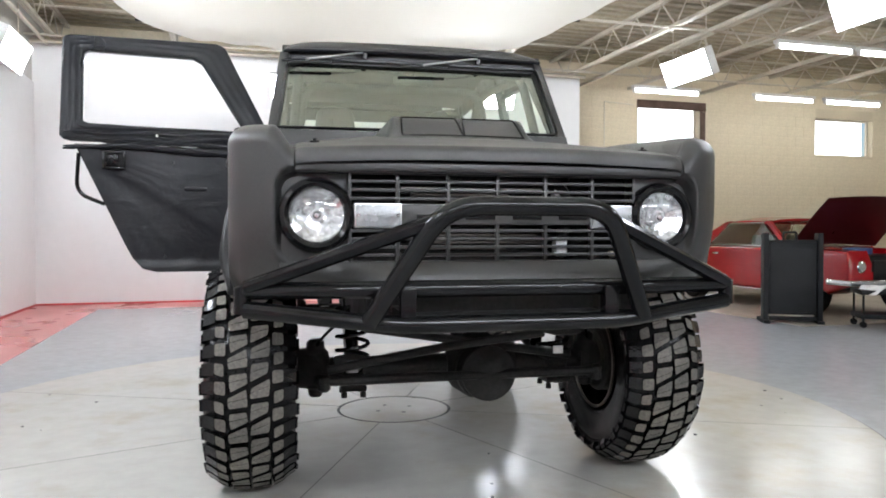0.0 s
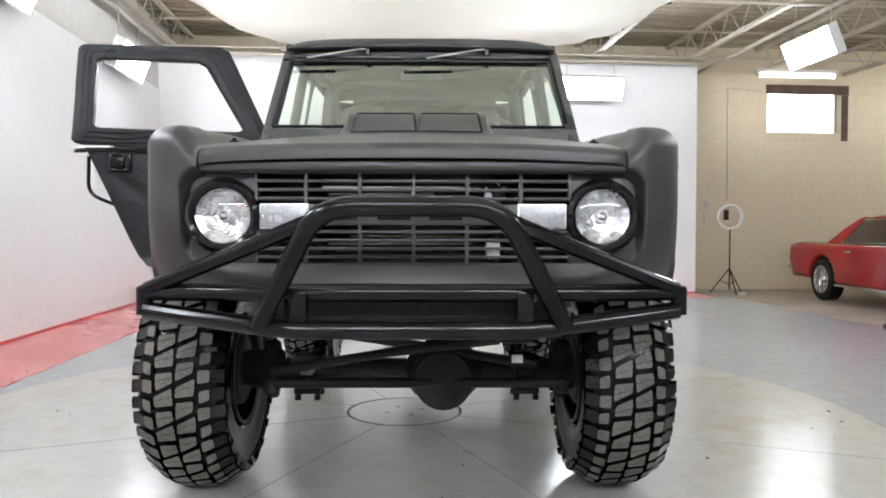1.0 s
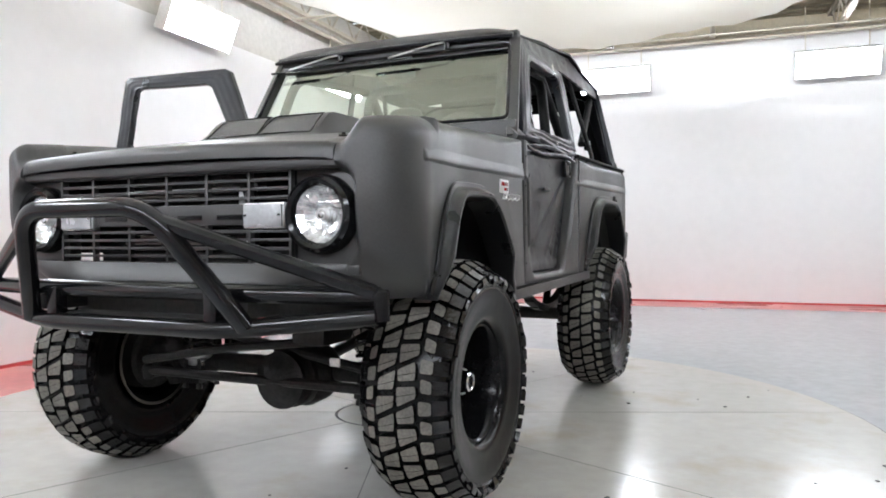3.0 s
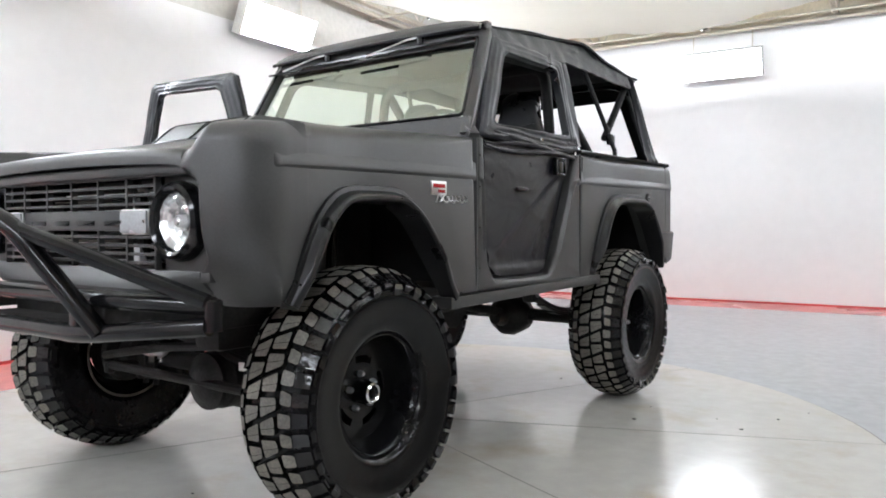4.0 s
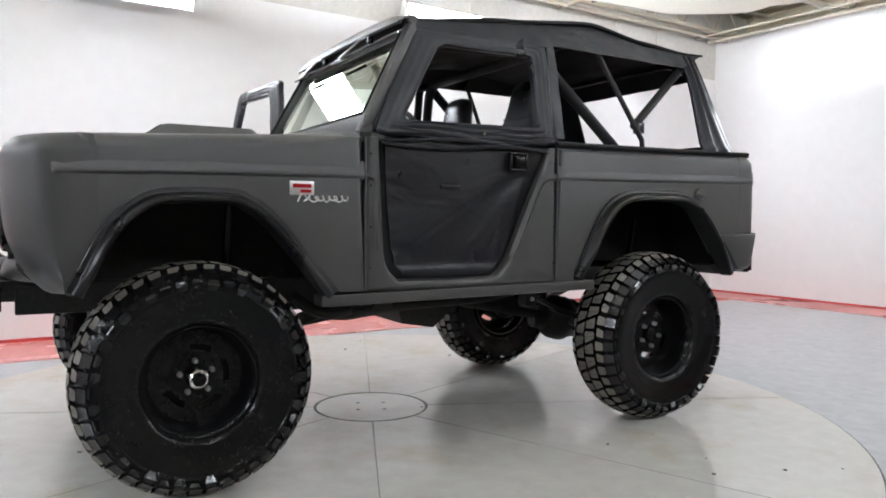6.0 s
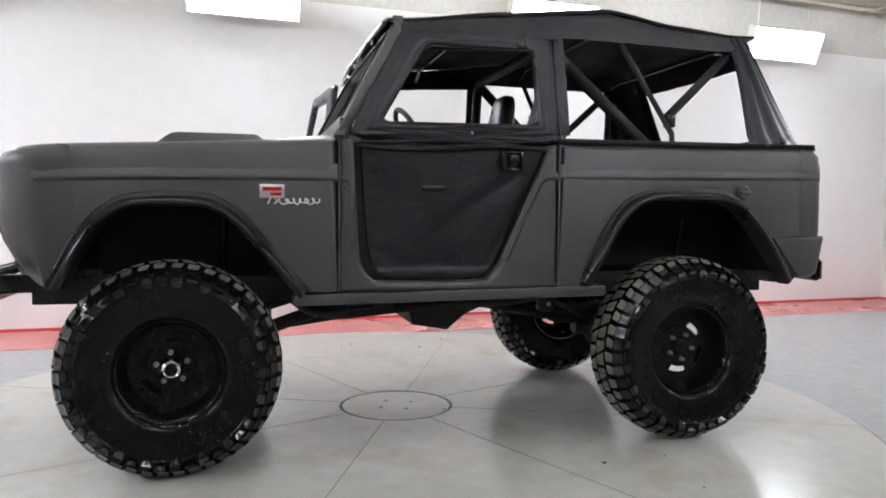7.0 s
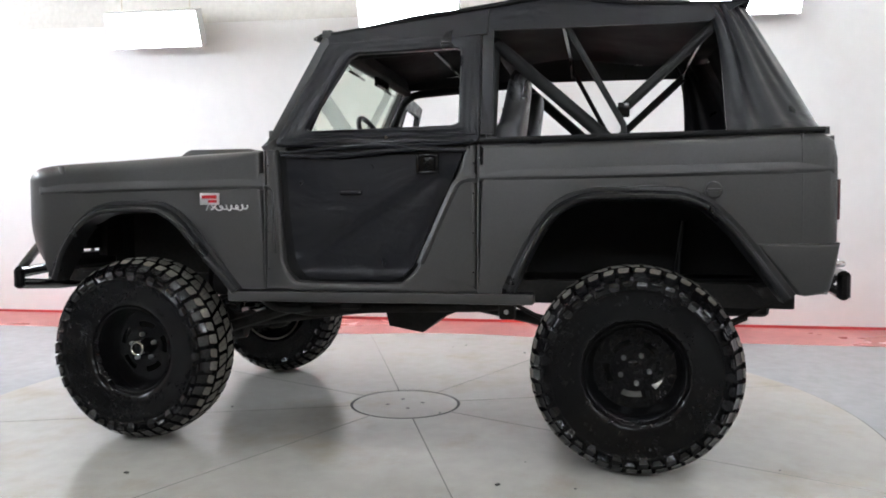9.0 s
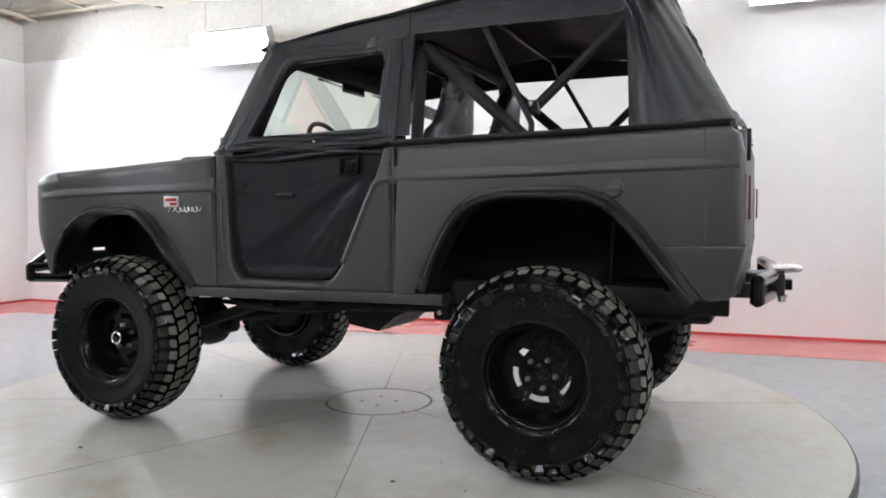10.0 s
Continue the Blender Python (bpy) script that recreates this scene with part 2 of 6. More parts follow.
def lathe(profile, seg=48, bm=None, axis="x", centre=(0, 0, 0), caps=True):
    """Turns (along, radius) pairs about an axis."""
    bm = bm or bmesh.new()
    c = Vector(centre)
    rings = []
    for h, r in profile:
        ring = []
        for k in range(seg):
            a = 2 * math.pi * k / seg
            p = {"x": (h, r * math.cos(a), r * math.sin(a)), "y": (r * math.cos(a), h, r * math.sin(a)), "z": (r * math.cos(a), r * math.sin(a), h)}[axis]
            ring.append(bm.verts.new(c + Vector(p)))
        rings.append(ring)
    for A, B in zip(rings, rings[1:]):
        for k in range(seg):
            bm.faces.new((A[k], A[(k + 1) % seg], B[(k + 1) % seg], B[k]))
    for ring, (h, r) in ((rings[0], profile[0]), (rings[-1], profile[-1])):
        if caps and r > 1e-3 and profile[0] != profile[-1]:
            bm.faces.new(ring)
    return fix(bm)


def grid(nu, nv, f, thick=None, bm=None):
    """A sheet of nu x nv cells at f(u, v); thick: the offset of its back."""
    bm = bm or bmesh.new()
    def sheet(off):
        return [[bm.verts.new(Vector(f(i / nu, j / nv)) + off) for j in range(nv + 1)] for i in range(nu + 1)]
    top = sheet(Vector((0, 0, 0)))
    for i in range(nu):
        for j in range(nv):
            bm.faces.new((top[i][j], top[i + 1][j], top[i + 1][j + 1], top[i][j + 1]))
    if thick is not None:
        bot = sheet(Vector(thick))
        for i in range(nu):
            for j in range(nv):
                bm.faces.new((bot[i][j], bot[i][j + 1], bot[i + 1][j + 1], bot[i + 1][j]))
        rim = [(i, 0) for i in range(nu)] + [(nu, j) for j in range(nv)] + [(i, nv) for i in range(nu, 0, -1)] + [(0, j) for j in range(nv, 0, -1)]
        for (a, b), (c, d) in zip(rim, rim[1:] + rim[:1]):
            bm.faces.new((top[a][b], bot[a][b], bot[c][d], top[c][d]))
        fix(bm)
    return bm


def slab(outline, x0, x1, round_r=0.0, weights=None, steps=4, bm=None, m=None):
    """A plate with an outline in (y, z), from x0 to its outer face x1; the outer rim is rounded by round_r where a point's weight is 1."""
    bm = bm or bmesh.new()
    n = len(outline)
    P = [Vector((0, y, z)) for y, z in outline]
    area = sum(P[i].y * P[(i + 1) % n].z - P[(i + 1) % n].y * P[i].z for i in range(n))
    nor = []
    for i in range(n):
        t = (P[(i + 1) % n] - P[i - 1]).normalized()
        nv = Vector((0, t.z, -t.y)) * (1 if area > 0 else -1)
        nor.append(nv)
    weights = weights or [1.0] * n
    s = 1 if x1 > x0 else -1
    loops = [(x0, 0.0)]
    if round_r:
        for k in range(steps + 1):
            a = math.pi / 2 * k / steps
            loops.append((x1 - s * round_r * (1 - math.sin(a)), round_r * (1 - math.cos(a))))
    else:
        loops.append((x1, 0.0))
    rings = []
    for x, d in loops:
        rings.append([bm.verts.new(Vector((x, 0, 0)) + P[i] - nor[i] * d * weights[i]) for i in range(n)])
    for A, B in zip(rings, rings[1:]):
        for k in range(n):
            bm.faces.new((A[k], A[(k + 1) % n], B[(k + 1) % n], B[k]))
    bm.faces.new(rings[0][::-1])
    bm.faces.new(rings[-1])
    fix(bm)
    if m is not None:
        bmesh.ops.transform(bm, matrix=m, verts=[v for r in rings for v in r])
    return bm


def smooth_line(pts, per=4):
    """A curve through points in the plane (Catmull-Rom)."""
    out = []
    p = [pts[0], *pts, pts[-1]]
    for a, b, c, d in zip(p, p[1:], p[2:], p[3:]):
        for k in range(per):
            t = k / per
            out.append(tuple(0.5 * (2 * b[i] + (c[i] - a[i]) * t + (2 * a[i] - 5 * b[i] + 4 * c[i] - d[i]) * t * t + (3 * b[i] - a[i] - 3 * c[i] + d[i]) * t ** 3) for i in range(len(b))))
    out.append(tuple(pts[-1]))
    return out


MIRROR = Matrix.Diagonal((-1, 1, 1, 1))


def flipped(bm):
    bmesh.ops.transform(bm, matrix=MIRROR, verts=bm.verts)
    bmesh.ops.reverse_faces(bm, faces=bm.faces)
    return bm


def joined(*bms):
    out = bmesh.new()
    for b in bms:
        me = bpy.data.meshes.new("tmp")
        b.to_mesh(me)
        b.free()
        out.from_mesh(me)
        bpy.data.meshes.remove(me)
    return out

# ---- the room: u across, v along, turned against the truck ----
ROOM = pose(0, 0, 0, 0, 0, 4.0)
FLOOR_Z, CEIL_Z, CHORD_Z = -0.05, 4.15, 3.72
U0, U1, V0, V1, U_EDGE = -3.6, 14.0, -6.87, 7.6, 4.9
VB = V1 + 0.75


def setting(name, bm, material, label, category, smooth=30):
    ob = part(name, bm, material, None, label, smooth)
    ob.matrix_world = ROOM
    return tagged(ob, label, category, kind="structure")


setting("floor", box((U0 - 0.3, V0 - 0.3, FLOOR_Z - 0.1), (U1 + 0.3, V1 + 1.6, FLOOR_Z)), FLOOR_GREY, "glossy grey painted concrete showroom floor with faint stains", "floor")
bm = bmesh.new()
for lo, hi in (((U0, V0, 0), (U0 + 0.92, V1, 0)), ((U0 + 0.92, V1 - 0.75, 0), (U_EDGE, V1, 0)), ((U0 + 0.92, V0, 0), (U_EDGE, V0 + 0.9, 0))):
    box((lo[0], lo[1], FLOOR_Z), (hi[0], hi[1], FLOOR_Z + 0.004), bm=bm)
setting("floor_border", bm, FLOOR_RED, "faded red painted border on the floor along the walls", "floor marking")
setting("worn_floor", box((U_EDGE + 0.2, 2.6, FLOOR_Z), (U1, V1 + 1.0, FLOOR_Z + 0.004)), FLOOR_RAW, "bare tan concrete floor, stained, under the parked car", "floor")
setting("wall_west", box((U0 - 0.25, V0 - 0.25, FLOOR_Z), (U0, VB + 0.2, 3.12)), WHITE_WALL, "smooth white painted studio wall", "wall")
setting("wall_west_upper", box((U0 - 0.25, V0 - 0.25, 3.12), (U0 - 0.02, VB + 0.2, CEIL_Z)), GREY_BAND, "pale grey upper wall above the white studio wall", "wall")
setting("wall_north", box((U0 - 0.02, V1, FLOOR_Z), (U_EDGE, V1 + 0.12, 3.74)), WHITE_WALL, "smooth white painted studio wall ending beside the garage bay", "wall")
setting("wall_south", box((U0 - 0.02, V0 - 0.25, FLOOR_Z), (U1 + 0.25, V0, 3.12)), WHITE_WALL, "smooth white painted studio wall", "wall")
setting("wall_south_upper", box((U0 - 0.02, V0 - 0.25, 3.12), (U1 + 0.25, V0 - 0.02, CEIL_Z)), GREY_BAND, "pale grey upper wall above the white studio wall", "wall")
setting("wall_east", box((U1, V0, FLOOR_Z), (U1 + 0.25, VB + 0.2, CEIL_Z)), BEIGE, "plain beige painted garage wall", "wall")
bm = bmesh.new()
for lo, hi in (((U0, V0, 0), (U0 + 0.015, V1, 0)), ((U0 + 0.015, V1 - 0.015, 0), (U_EDGE, V1, 0)), ((U0 + 0.015, V0, 0), (U_EDGE, V0 + 0.015, 0))):
    box((lo[0], lo[1], FLOOR_Z + 0.004), (hi[0], hi[1], FLOOR_Z + 0.03), bm=bm)
setting("baseboard", bm, RED_TRIM, "thin red strip where the white wall meets the floor", "trim")

# the beige block wall with its two high windows
WINDOWS = ((6.50, 7.85, 2.69, 3.45), (10.62, 12.1, 2.60, 3.36))
bm = bmesh.new()
cuts = [U_EDGE - 0.6, WINDOWS[0][0], WINDOWS[0][1], WINDOWS[1][0], WINDOWS[1][1], U1]
for i, (a, b) in enumerate(zip(cuts, cuts[1:])):
    if i % 2 == 0:
        box((a, VB, FLOOR_Z), (b, VB + 0.2, CEIL_Z), bm=bm)
    else:
        w = WINDOWS[i // 2]
        box((a, VB, FLOOR_Z), (b, VB + 0.2, w[2]), bm=bm)
        box((a, VB, w[3]), (b, VB + 0.2, CEIL_Z), bm=bm)
garage_wall = setting("wall_garage", bm, MORTAR, "beige painted concrete block wall with two high windows", "wall")
setting("wall_corner", box((U0 - 0.25, VB, FLOOR_Z), (U_EDGE - 0.6, VB + 0.2, CEIL_Z)), BEIGE, "plain wall behind the white studio wall", "wall")

# ceiling deck with its ribs, in one mesh
bm = bmesh.new()
v = V0 - 0.25
prof = []
while v < VB + 0.4:
    prof += [(v, CEIL_Z), (v + 0.09, CEIL_Z), (v + 0.11, CEIL_Z + 0.05), (v + 0.17, CEIL_Z + 0.05), (v + 0.19, CEIL_Z)]
    v += 0.2
for (a, za), (b, zb) in zip(prof, prof[1:]):
    bm.faces.new([bm.verts.new(c) for c in ((U0 - 0.3, a, za), (U1 + 0.3, a, za), (U1 + 0.3, b, zb), (U0 - 0.3, b, zb))])
box((U0 - 0.3, V0 - 0.3, CEIL_Z + 0.06), (U1 + 0.3, VB + 0.3, CEIL_Z + 0.16), bm=bm)
setting("ceiling", bm, DECK, "ribbed tan metal roof deck above open steel joists", "ceiling", 0)


def open_joist(u):
    j = thing("roof_joist", ROOM @ pose(u, 0, 0), "cream painted open-web steel roof joist under the deck", "joist", "roof joists", "structure")
    for name, z in (("bottom_chord", CHORD_Z), ("top_chord", CEIL_Z - 0.03)):
        bm = box((-0.035, V0, z - 0.025), (-0.006, VB, z + 0.025))
        box((0.006, V0, z - 0.025), (0.035, VB, z + 0.025), bm=bm)
        part(name, bm, STEEL_PAINT, j)
    bm = bmesh.new()
    v, k = V0 + 0.1, 0
    while v < VB - 0.3:
        a, b = (CHORD_Z, CEIL_Z - 0.05) if k % 2 == 0 else (CEIL_Z - 0.05, CHORD_Z)
        tube([(0, v, a), (0, v + 0.33, b)], 0.011, 6, bm)
        v += 0.33
        k += 1
    part("web", bm, STEEL_PAINT, j)
    return j


for u in (-3.3, -1.7, -0.1, 1.5, 3.1, 4.7, 6.3, 7.9, 9.5, 11.1, 12.7):
    open_joist(u)
bm = bmesh.new()
for v in (-5.6, -3.0, -0.6, 1.9, 4.4, 7.1):
    for z in (CHORD_Z - 0.045, CEIL_Z - 0.08):
        tube([(U0, v, z), (U1, v, z)], 0.017, 6, bm)
setting("joist_bridging", bm, STEEL_PAINT, "thin cream steel rods bracing the roof joists", "brace")

# ---- turntable ----
TABLE = pose(-0.102, -0.071, 0)
R_TABLE, R_HUB = 2.44, 0.3
table = thing("turntable", TABLE, "round pale grey painted vehicle turntable, scuffed, with radial seams", "turntable")
part("rim", lathe([(-0.049, R_TABLE + 0.002), (-0.012, R_TABLE + 0.002), (-0.003, R_TABLE - 0.003), (-0.003, 0.5)], 128, axis="z"), SEAM, table, "dark rubber edge of the turntable")
for k in range(8):
    bm = bmesh.new()
    a0, a1, g = radians(22.5 + 45 * k), radians(67.5 + 45 * k), 0.0035
    arcs = []
    for r, n in ((R_HUB + 0.004, 6), (R_TABLE - 0.012, 20)):
        arcs.append([Vector((r * math.cos(a0 + (a1 - a0) * i / n), r * math.sin(a0 + (a1 - a0) * i / n), 0)) for i in range(n + 1)])
    mid = Vector((math.cos((a0 + a1) / 2), math.sin((a0 + a1) / 2), 0)) * g / math.sin(radians(22.5))
    ring = [p + mid * (1 if p.length < 1 else 0) for p in arcs[0]] + [p for p in arcs[1][::-1]]
    ring = [p + Vector((-math.sin(a), math.cos(a), 0)) * g * s for p, a, s in [(p, (a0 if abs(math.atan2(math.sin(math.atan2(p.y, p.x) - a0), math.cos(math.atan2(p.y, p.x) - a0))) < 0.2 else a1), 0) for p in ring]]
    top = [bm.verts.new(p) for p in ring]
    bot = [bm.verts.new(p - Vector((0, 0, 0.02))) for p in ring]
    bm.faces.new(top)
    for i in range(len(top)):
        bm.faces.new((top[i], bot[i], bot[(i + 1) % len(top)], top[(i + 1) % len(top)]))
    fix(bm)
    part("deck_plate", bm, TABLE_TOP, table)
part("hub_plate", lathe([(-0.02, R_HUB - 0.004), (-0.001, R_HUB - 0.004), (-0.001, 0.0001)], 64, axis="z"), TABLE_TOP, table)
for k in range(8):
    a = radians(22.5 + 45 * k)
    part("seam", box((R_HUB, -0.0022, -0.004), (R_TABLE - 0.01, 0.0022, 0.0006), m=pose(0, 0, 0, 0, 0, math.degrees(a))), SEAM_LINE, table)
part("hub_seam", tube([(R_HUB * math.cos(a), R_HUB * math.sin(a), -0.0025) for a in [2 * math.pi * i / 72 for i in range(72)]], 0.0026, 6, closed=True), SEAM, table)
for k in range(4):
    part("bolt", lathe([(0.0, 0.012), (0.001, 0.011), (0.001, 0.0001)], 12, None, "z", (0.1 * math.cos(k * 1.57 + 0.4), 0.1 * math.sin(k * 1.57 + 0.4), -0.001)), SEAM, table)

# ---- stretched cloth above the turntable ----
def cloth(u, v):
    x, y = (u * 2 - 1), (v * 2 - 1)
    # a square bent towards a rounded outline
    k = 1 - 0.16 * (x * x) * (y * y)
    X, Y = 2.65 * x * k, 0.3 + 4.95 * y * k
    e = max(abs(x), abs(y))
    z = 3.3 - 0.34 * (1 - e ** 2.2) - 0.1 * (1 - x * x) * (y * y) + 0.02 * math.sin(9 * x + 5 * y) * (0.3 + e) + 0.012 * math.sin(31 * (x - y)) * e ** 6
    return (X, Y, z)


scrim = thing("ceiling_scrim", pose(0, 0, 0), "large white diffusion cloth stretched below the roof joists", "diffuser cloth")
part("cloth", grid(48, 64, cloth, (0, 0, 0.004)), SCRIM, scrim)
for u, v in ((0, 0.5), (1, 0.5), (0.5, 1), (0.5, 0), (1, 0.85), (1, 0.65), (0, 0.85), (0, 0.65), (1, 0.15), (0, 0.15), (0.98, 0.98), (0.02, 0.98), (0.98, 0.02), (0.02, 0.02)):
    p = Vector(cloth(u, v))
    bm = box((p.x - 0.04, p.y - 0.015, p.z - 0.01), (p.x + 0.04, p.y + 0.015, p.z + 0.025), 0.004)
    tube([p, p + Vector(((u - 0.5) * 0.5, (v - 0.5) * 0.5, CHORD_Z - p.z))], 0.005, 6, bm)
    part("clip", bm, BLACK_METAL, scrim, "black spring clip on a cord")


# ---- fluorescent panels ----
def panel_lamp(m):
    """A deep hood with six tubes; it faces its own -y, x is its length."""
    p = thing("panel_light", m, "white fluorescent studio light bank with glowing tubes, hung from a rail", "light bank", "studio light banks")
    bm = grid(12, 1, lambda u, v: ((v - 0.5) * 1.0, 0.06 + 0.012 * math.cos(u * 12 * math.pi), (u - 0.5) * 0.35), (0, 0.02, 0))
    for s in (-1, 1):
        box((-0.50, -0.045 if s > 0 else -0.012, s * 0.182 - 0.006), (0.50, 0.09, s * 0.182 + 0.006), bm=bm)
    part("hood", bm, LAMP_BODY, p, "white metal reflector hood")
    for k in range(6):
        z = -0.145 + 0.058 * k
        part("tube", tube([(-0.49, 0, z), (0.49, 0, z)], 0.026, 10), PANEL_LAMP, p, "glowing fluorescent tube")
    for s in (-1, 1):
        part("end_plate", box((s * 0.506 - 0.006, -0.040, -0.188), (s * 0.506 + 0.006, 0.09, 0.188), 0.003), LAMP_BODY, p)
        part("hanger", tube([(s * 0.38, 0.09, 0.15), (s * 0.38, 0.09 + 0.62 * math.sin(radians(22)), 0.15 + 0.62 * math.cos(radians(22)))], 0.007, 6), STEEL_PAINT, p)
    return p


def panel_pose(u, v, z, turn, tilt=22):
    return ROOM @ pose(u, v, z, 0, 0, turn) @ pose(0, 0, 0, tilt, 0, 0)


first = panel_lamp(panel_pose(-3.3, -3.36, 2.99, 90))
# Turn 180: banks after the first are unseen, added to brighten the truck's nose.
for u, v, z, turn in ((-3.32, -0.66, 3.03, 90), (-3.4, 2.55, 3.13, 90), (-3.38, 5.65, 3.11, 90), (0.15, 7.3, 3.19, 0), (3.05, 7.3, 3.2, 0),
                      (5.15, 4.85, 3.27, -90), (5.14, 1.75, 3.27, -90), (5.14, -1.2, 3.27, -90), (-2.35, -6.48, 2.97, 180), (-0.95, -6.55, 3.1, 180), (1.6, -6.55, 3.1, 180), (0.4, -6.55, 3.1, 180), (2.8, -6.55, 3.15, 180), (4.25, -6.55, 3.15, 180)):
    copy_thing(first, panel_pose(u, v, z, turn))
bm = bmesh.new()
for a, b in (((-3.43, V0, 3.68), (-3.43, VB, 3.68)), ((5.17, V0, 3.68), (5.17, VB, 3.68)), ((U0, 7.4, 3.66), (U_EDGE, 7.4, 3.66)), ((U0, -6.62, 3.66), (U1, -6.62, 3.66))):
    tube([a, b], 0.03, 8, bm)
setting("lamp_rail", bm, STEEL_PAINT, "cream steel pipes that carry the studio lights", "rail")

rng = random.Random(11)
bm = bmesh.new()
for k in range(26):
    a, d, s = rng.uniform(0, 6.28), 2.3 * math.sqrt(rng.random()), rng.uniform(0.003, 0.009)
    box((-s, -s * 0.7, 0), (s, s * 0.7, s * 0.5), bm=bm, m=TABLE @ pose(d * math.cos(a), d * math.sin(a), 0, 0, 0, rng.uniform(0, 180)))
tagged(part("grit", bm, SEAM), "scattered dark grit on the turntable", "grit", kind="stuff")

# ---- the truck: its nose towards -y, its driver's side +x ----
CAR = pose(-0.012, 0, 0)
truck = thing("off_road_truck", CAR, "matte charcoal lifted vintage off-road truck with a black soft top", "truck")
WX = 0.797


def both(name, make, material, label=""):
    part(name, make(), material, truck, label)
    part(name, flipped(make()), material, truck, label)


ARCH_F = [(-1.598, 0.785), (-1.566, 0.844), (-1.517, 0.943), (-1.455, 1.037), (-1.385, 1.098), (-1.32, 1.129), (-1.235, 1.141), (-1.04, 1.141), (-0.965, 1.117), (-0.89, 1.068), (-0.805, 0.977), (-0.615, 0.745)]
ARCH_R = [(0.602, 0.765), (0.669, 0.914), (0.728, 1.023), (0.78, 1.096), (0.838, 1.146), (0.925, 1.181), (1.032, 1.194), (1.273, 1.194), (1.351, 1.183), (1.412, 1.161), (1.464, 1.128), (1.568, 1.023), (1.765, 0.765)]
ARCH_F, ARCH_R = smooth_line(ARCH_F, 3), smooth_line(ARCH_R, 3)


def crease(pts, x, wide=1.0):
    """A pressed ledge along a line of (y, z): it swells out towards the line and tucks back under it."""
    pts = [Vector((0, y, z)) for y, z in smooth_line(pts, 4)]
    bm = bmesh.new()
    rows = []
    for i, p in enumerate(pts):
        t = (pts[min(i + 1, len(pts) - 1)] - pts[max(i - 1, 0)]).normalized()
        up = Vector((0, -t.z, t.y))
        k = min(1.0, i / 2 + 0.25, (len(pts) - 1 - i) / 2 + 0.25)
        rows.append([bm.verts.new(p + up * h * (wide if h > 0.01 else 1) + Vector((x + d * k, 0, 0))) for h, d in ((0.06, -0.004), (0.035, 0.004), (0.014, 0.0095), (0.005, 0.0118), (-0.001, 0.0108), (-0.012, 0.0015), (-0.016, -0.008))])
    for A, B in zip(rows, rows[1:]):
        for j in range(6):
            bm.faces.new((A[j], A[j + 1], B[j + 1], B[j]))
    return fix(bm)


def nose_wide(bm):
    """The fenders swell slightly towards the nose."""
    for v in bm.verts:
        if v.co.x > 0.68:
            t = max(0.0, min(1.0, (-1.15 - v.co.y) / 0.5))
            v.co.x += 0.0627 * t * t * (3 - 2 * t) * min(1.0, (v.co.x - 0.68) / 0.08)
    return bm


NOSE = ((0.8447, -1.49), (0.8496, -1.52), (0.8548, -1.553), (0.861, -1.60), (0.858, -1.64), (0.845, -1.68), (0.822, -1.715), (0.79, -1.745), (0.755, -1.768), (0.72, -1.783), (0.688, -1.792), (0.656, -1.797))
NOSE_LINE = smooth_line(NOSE, 6)
RIDGE = ((-1.74, 1.300), (-1.68, 1.307), (-1.5, 1.322), (-1.2, 1.341), (-0.8, 1.363), (-0.496, 1.374))


def step(t):
    t = max(0.0, min(1.0, t))
    return t * t * (3 - 2 * t)


def along(line, k):
    i = min(int(k), len(line) - 2)
    f = k - i
    return [p + (q - p) * f for p, q in zip(line[i], line[i + 1])]


def ridge_z(y):
    for (a, za), (b, zb) in zip(RIDGE, RIDGE[1:]):
        if y <= b:
            return za + (zb - za) * max(0.0, (y - a) / (b - a))
    return RIDGE[-1][1]


def hood_edge(y):
    t = max(0.0, (y + 1.82) / 1.32)
    return 1.218 + 0.155 * t ** 0.72


def fender_top(x, y):
    """The fender's top: a raised outer ridge that falls to the hood's edge."""
    k = step((x - 0.655) / 0.06)
    return (hood_edge(y) - 0.006) * (1 - k) + ridge_z(y) * k


def recess(x, z):
    """How deep a point of the nose lies in the round-cornered lamp recess, 0 to 1."""
    qx, qz = x - 0.705 + 0.055, abs(z - 1.013) - 0.142 + 0.055
    d = math.hypot(max(qx, 0.0), max(qz, 0.0)) + min(max(qx, qz), 0.0) - 0.055
    return step((0.016 - d) / 0.036)


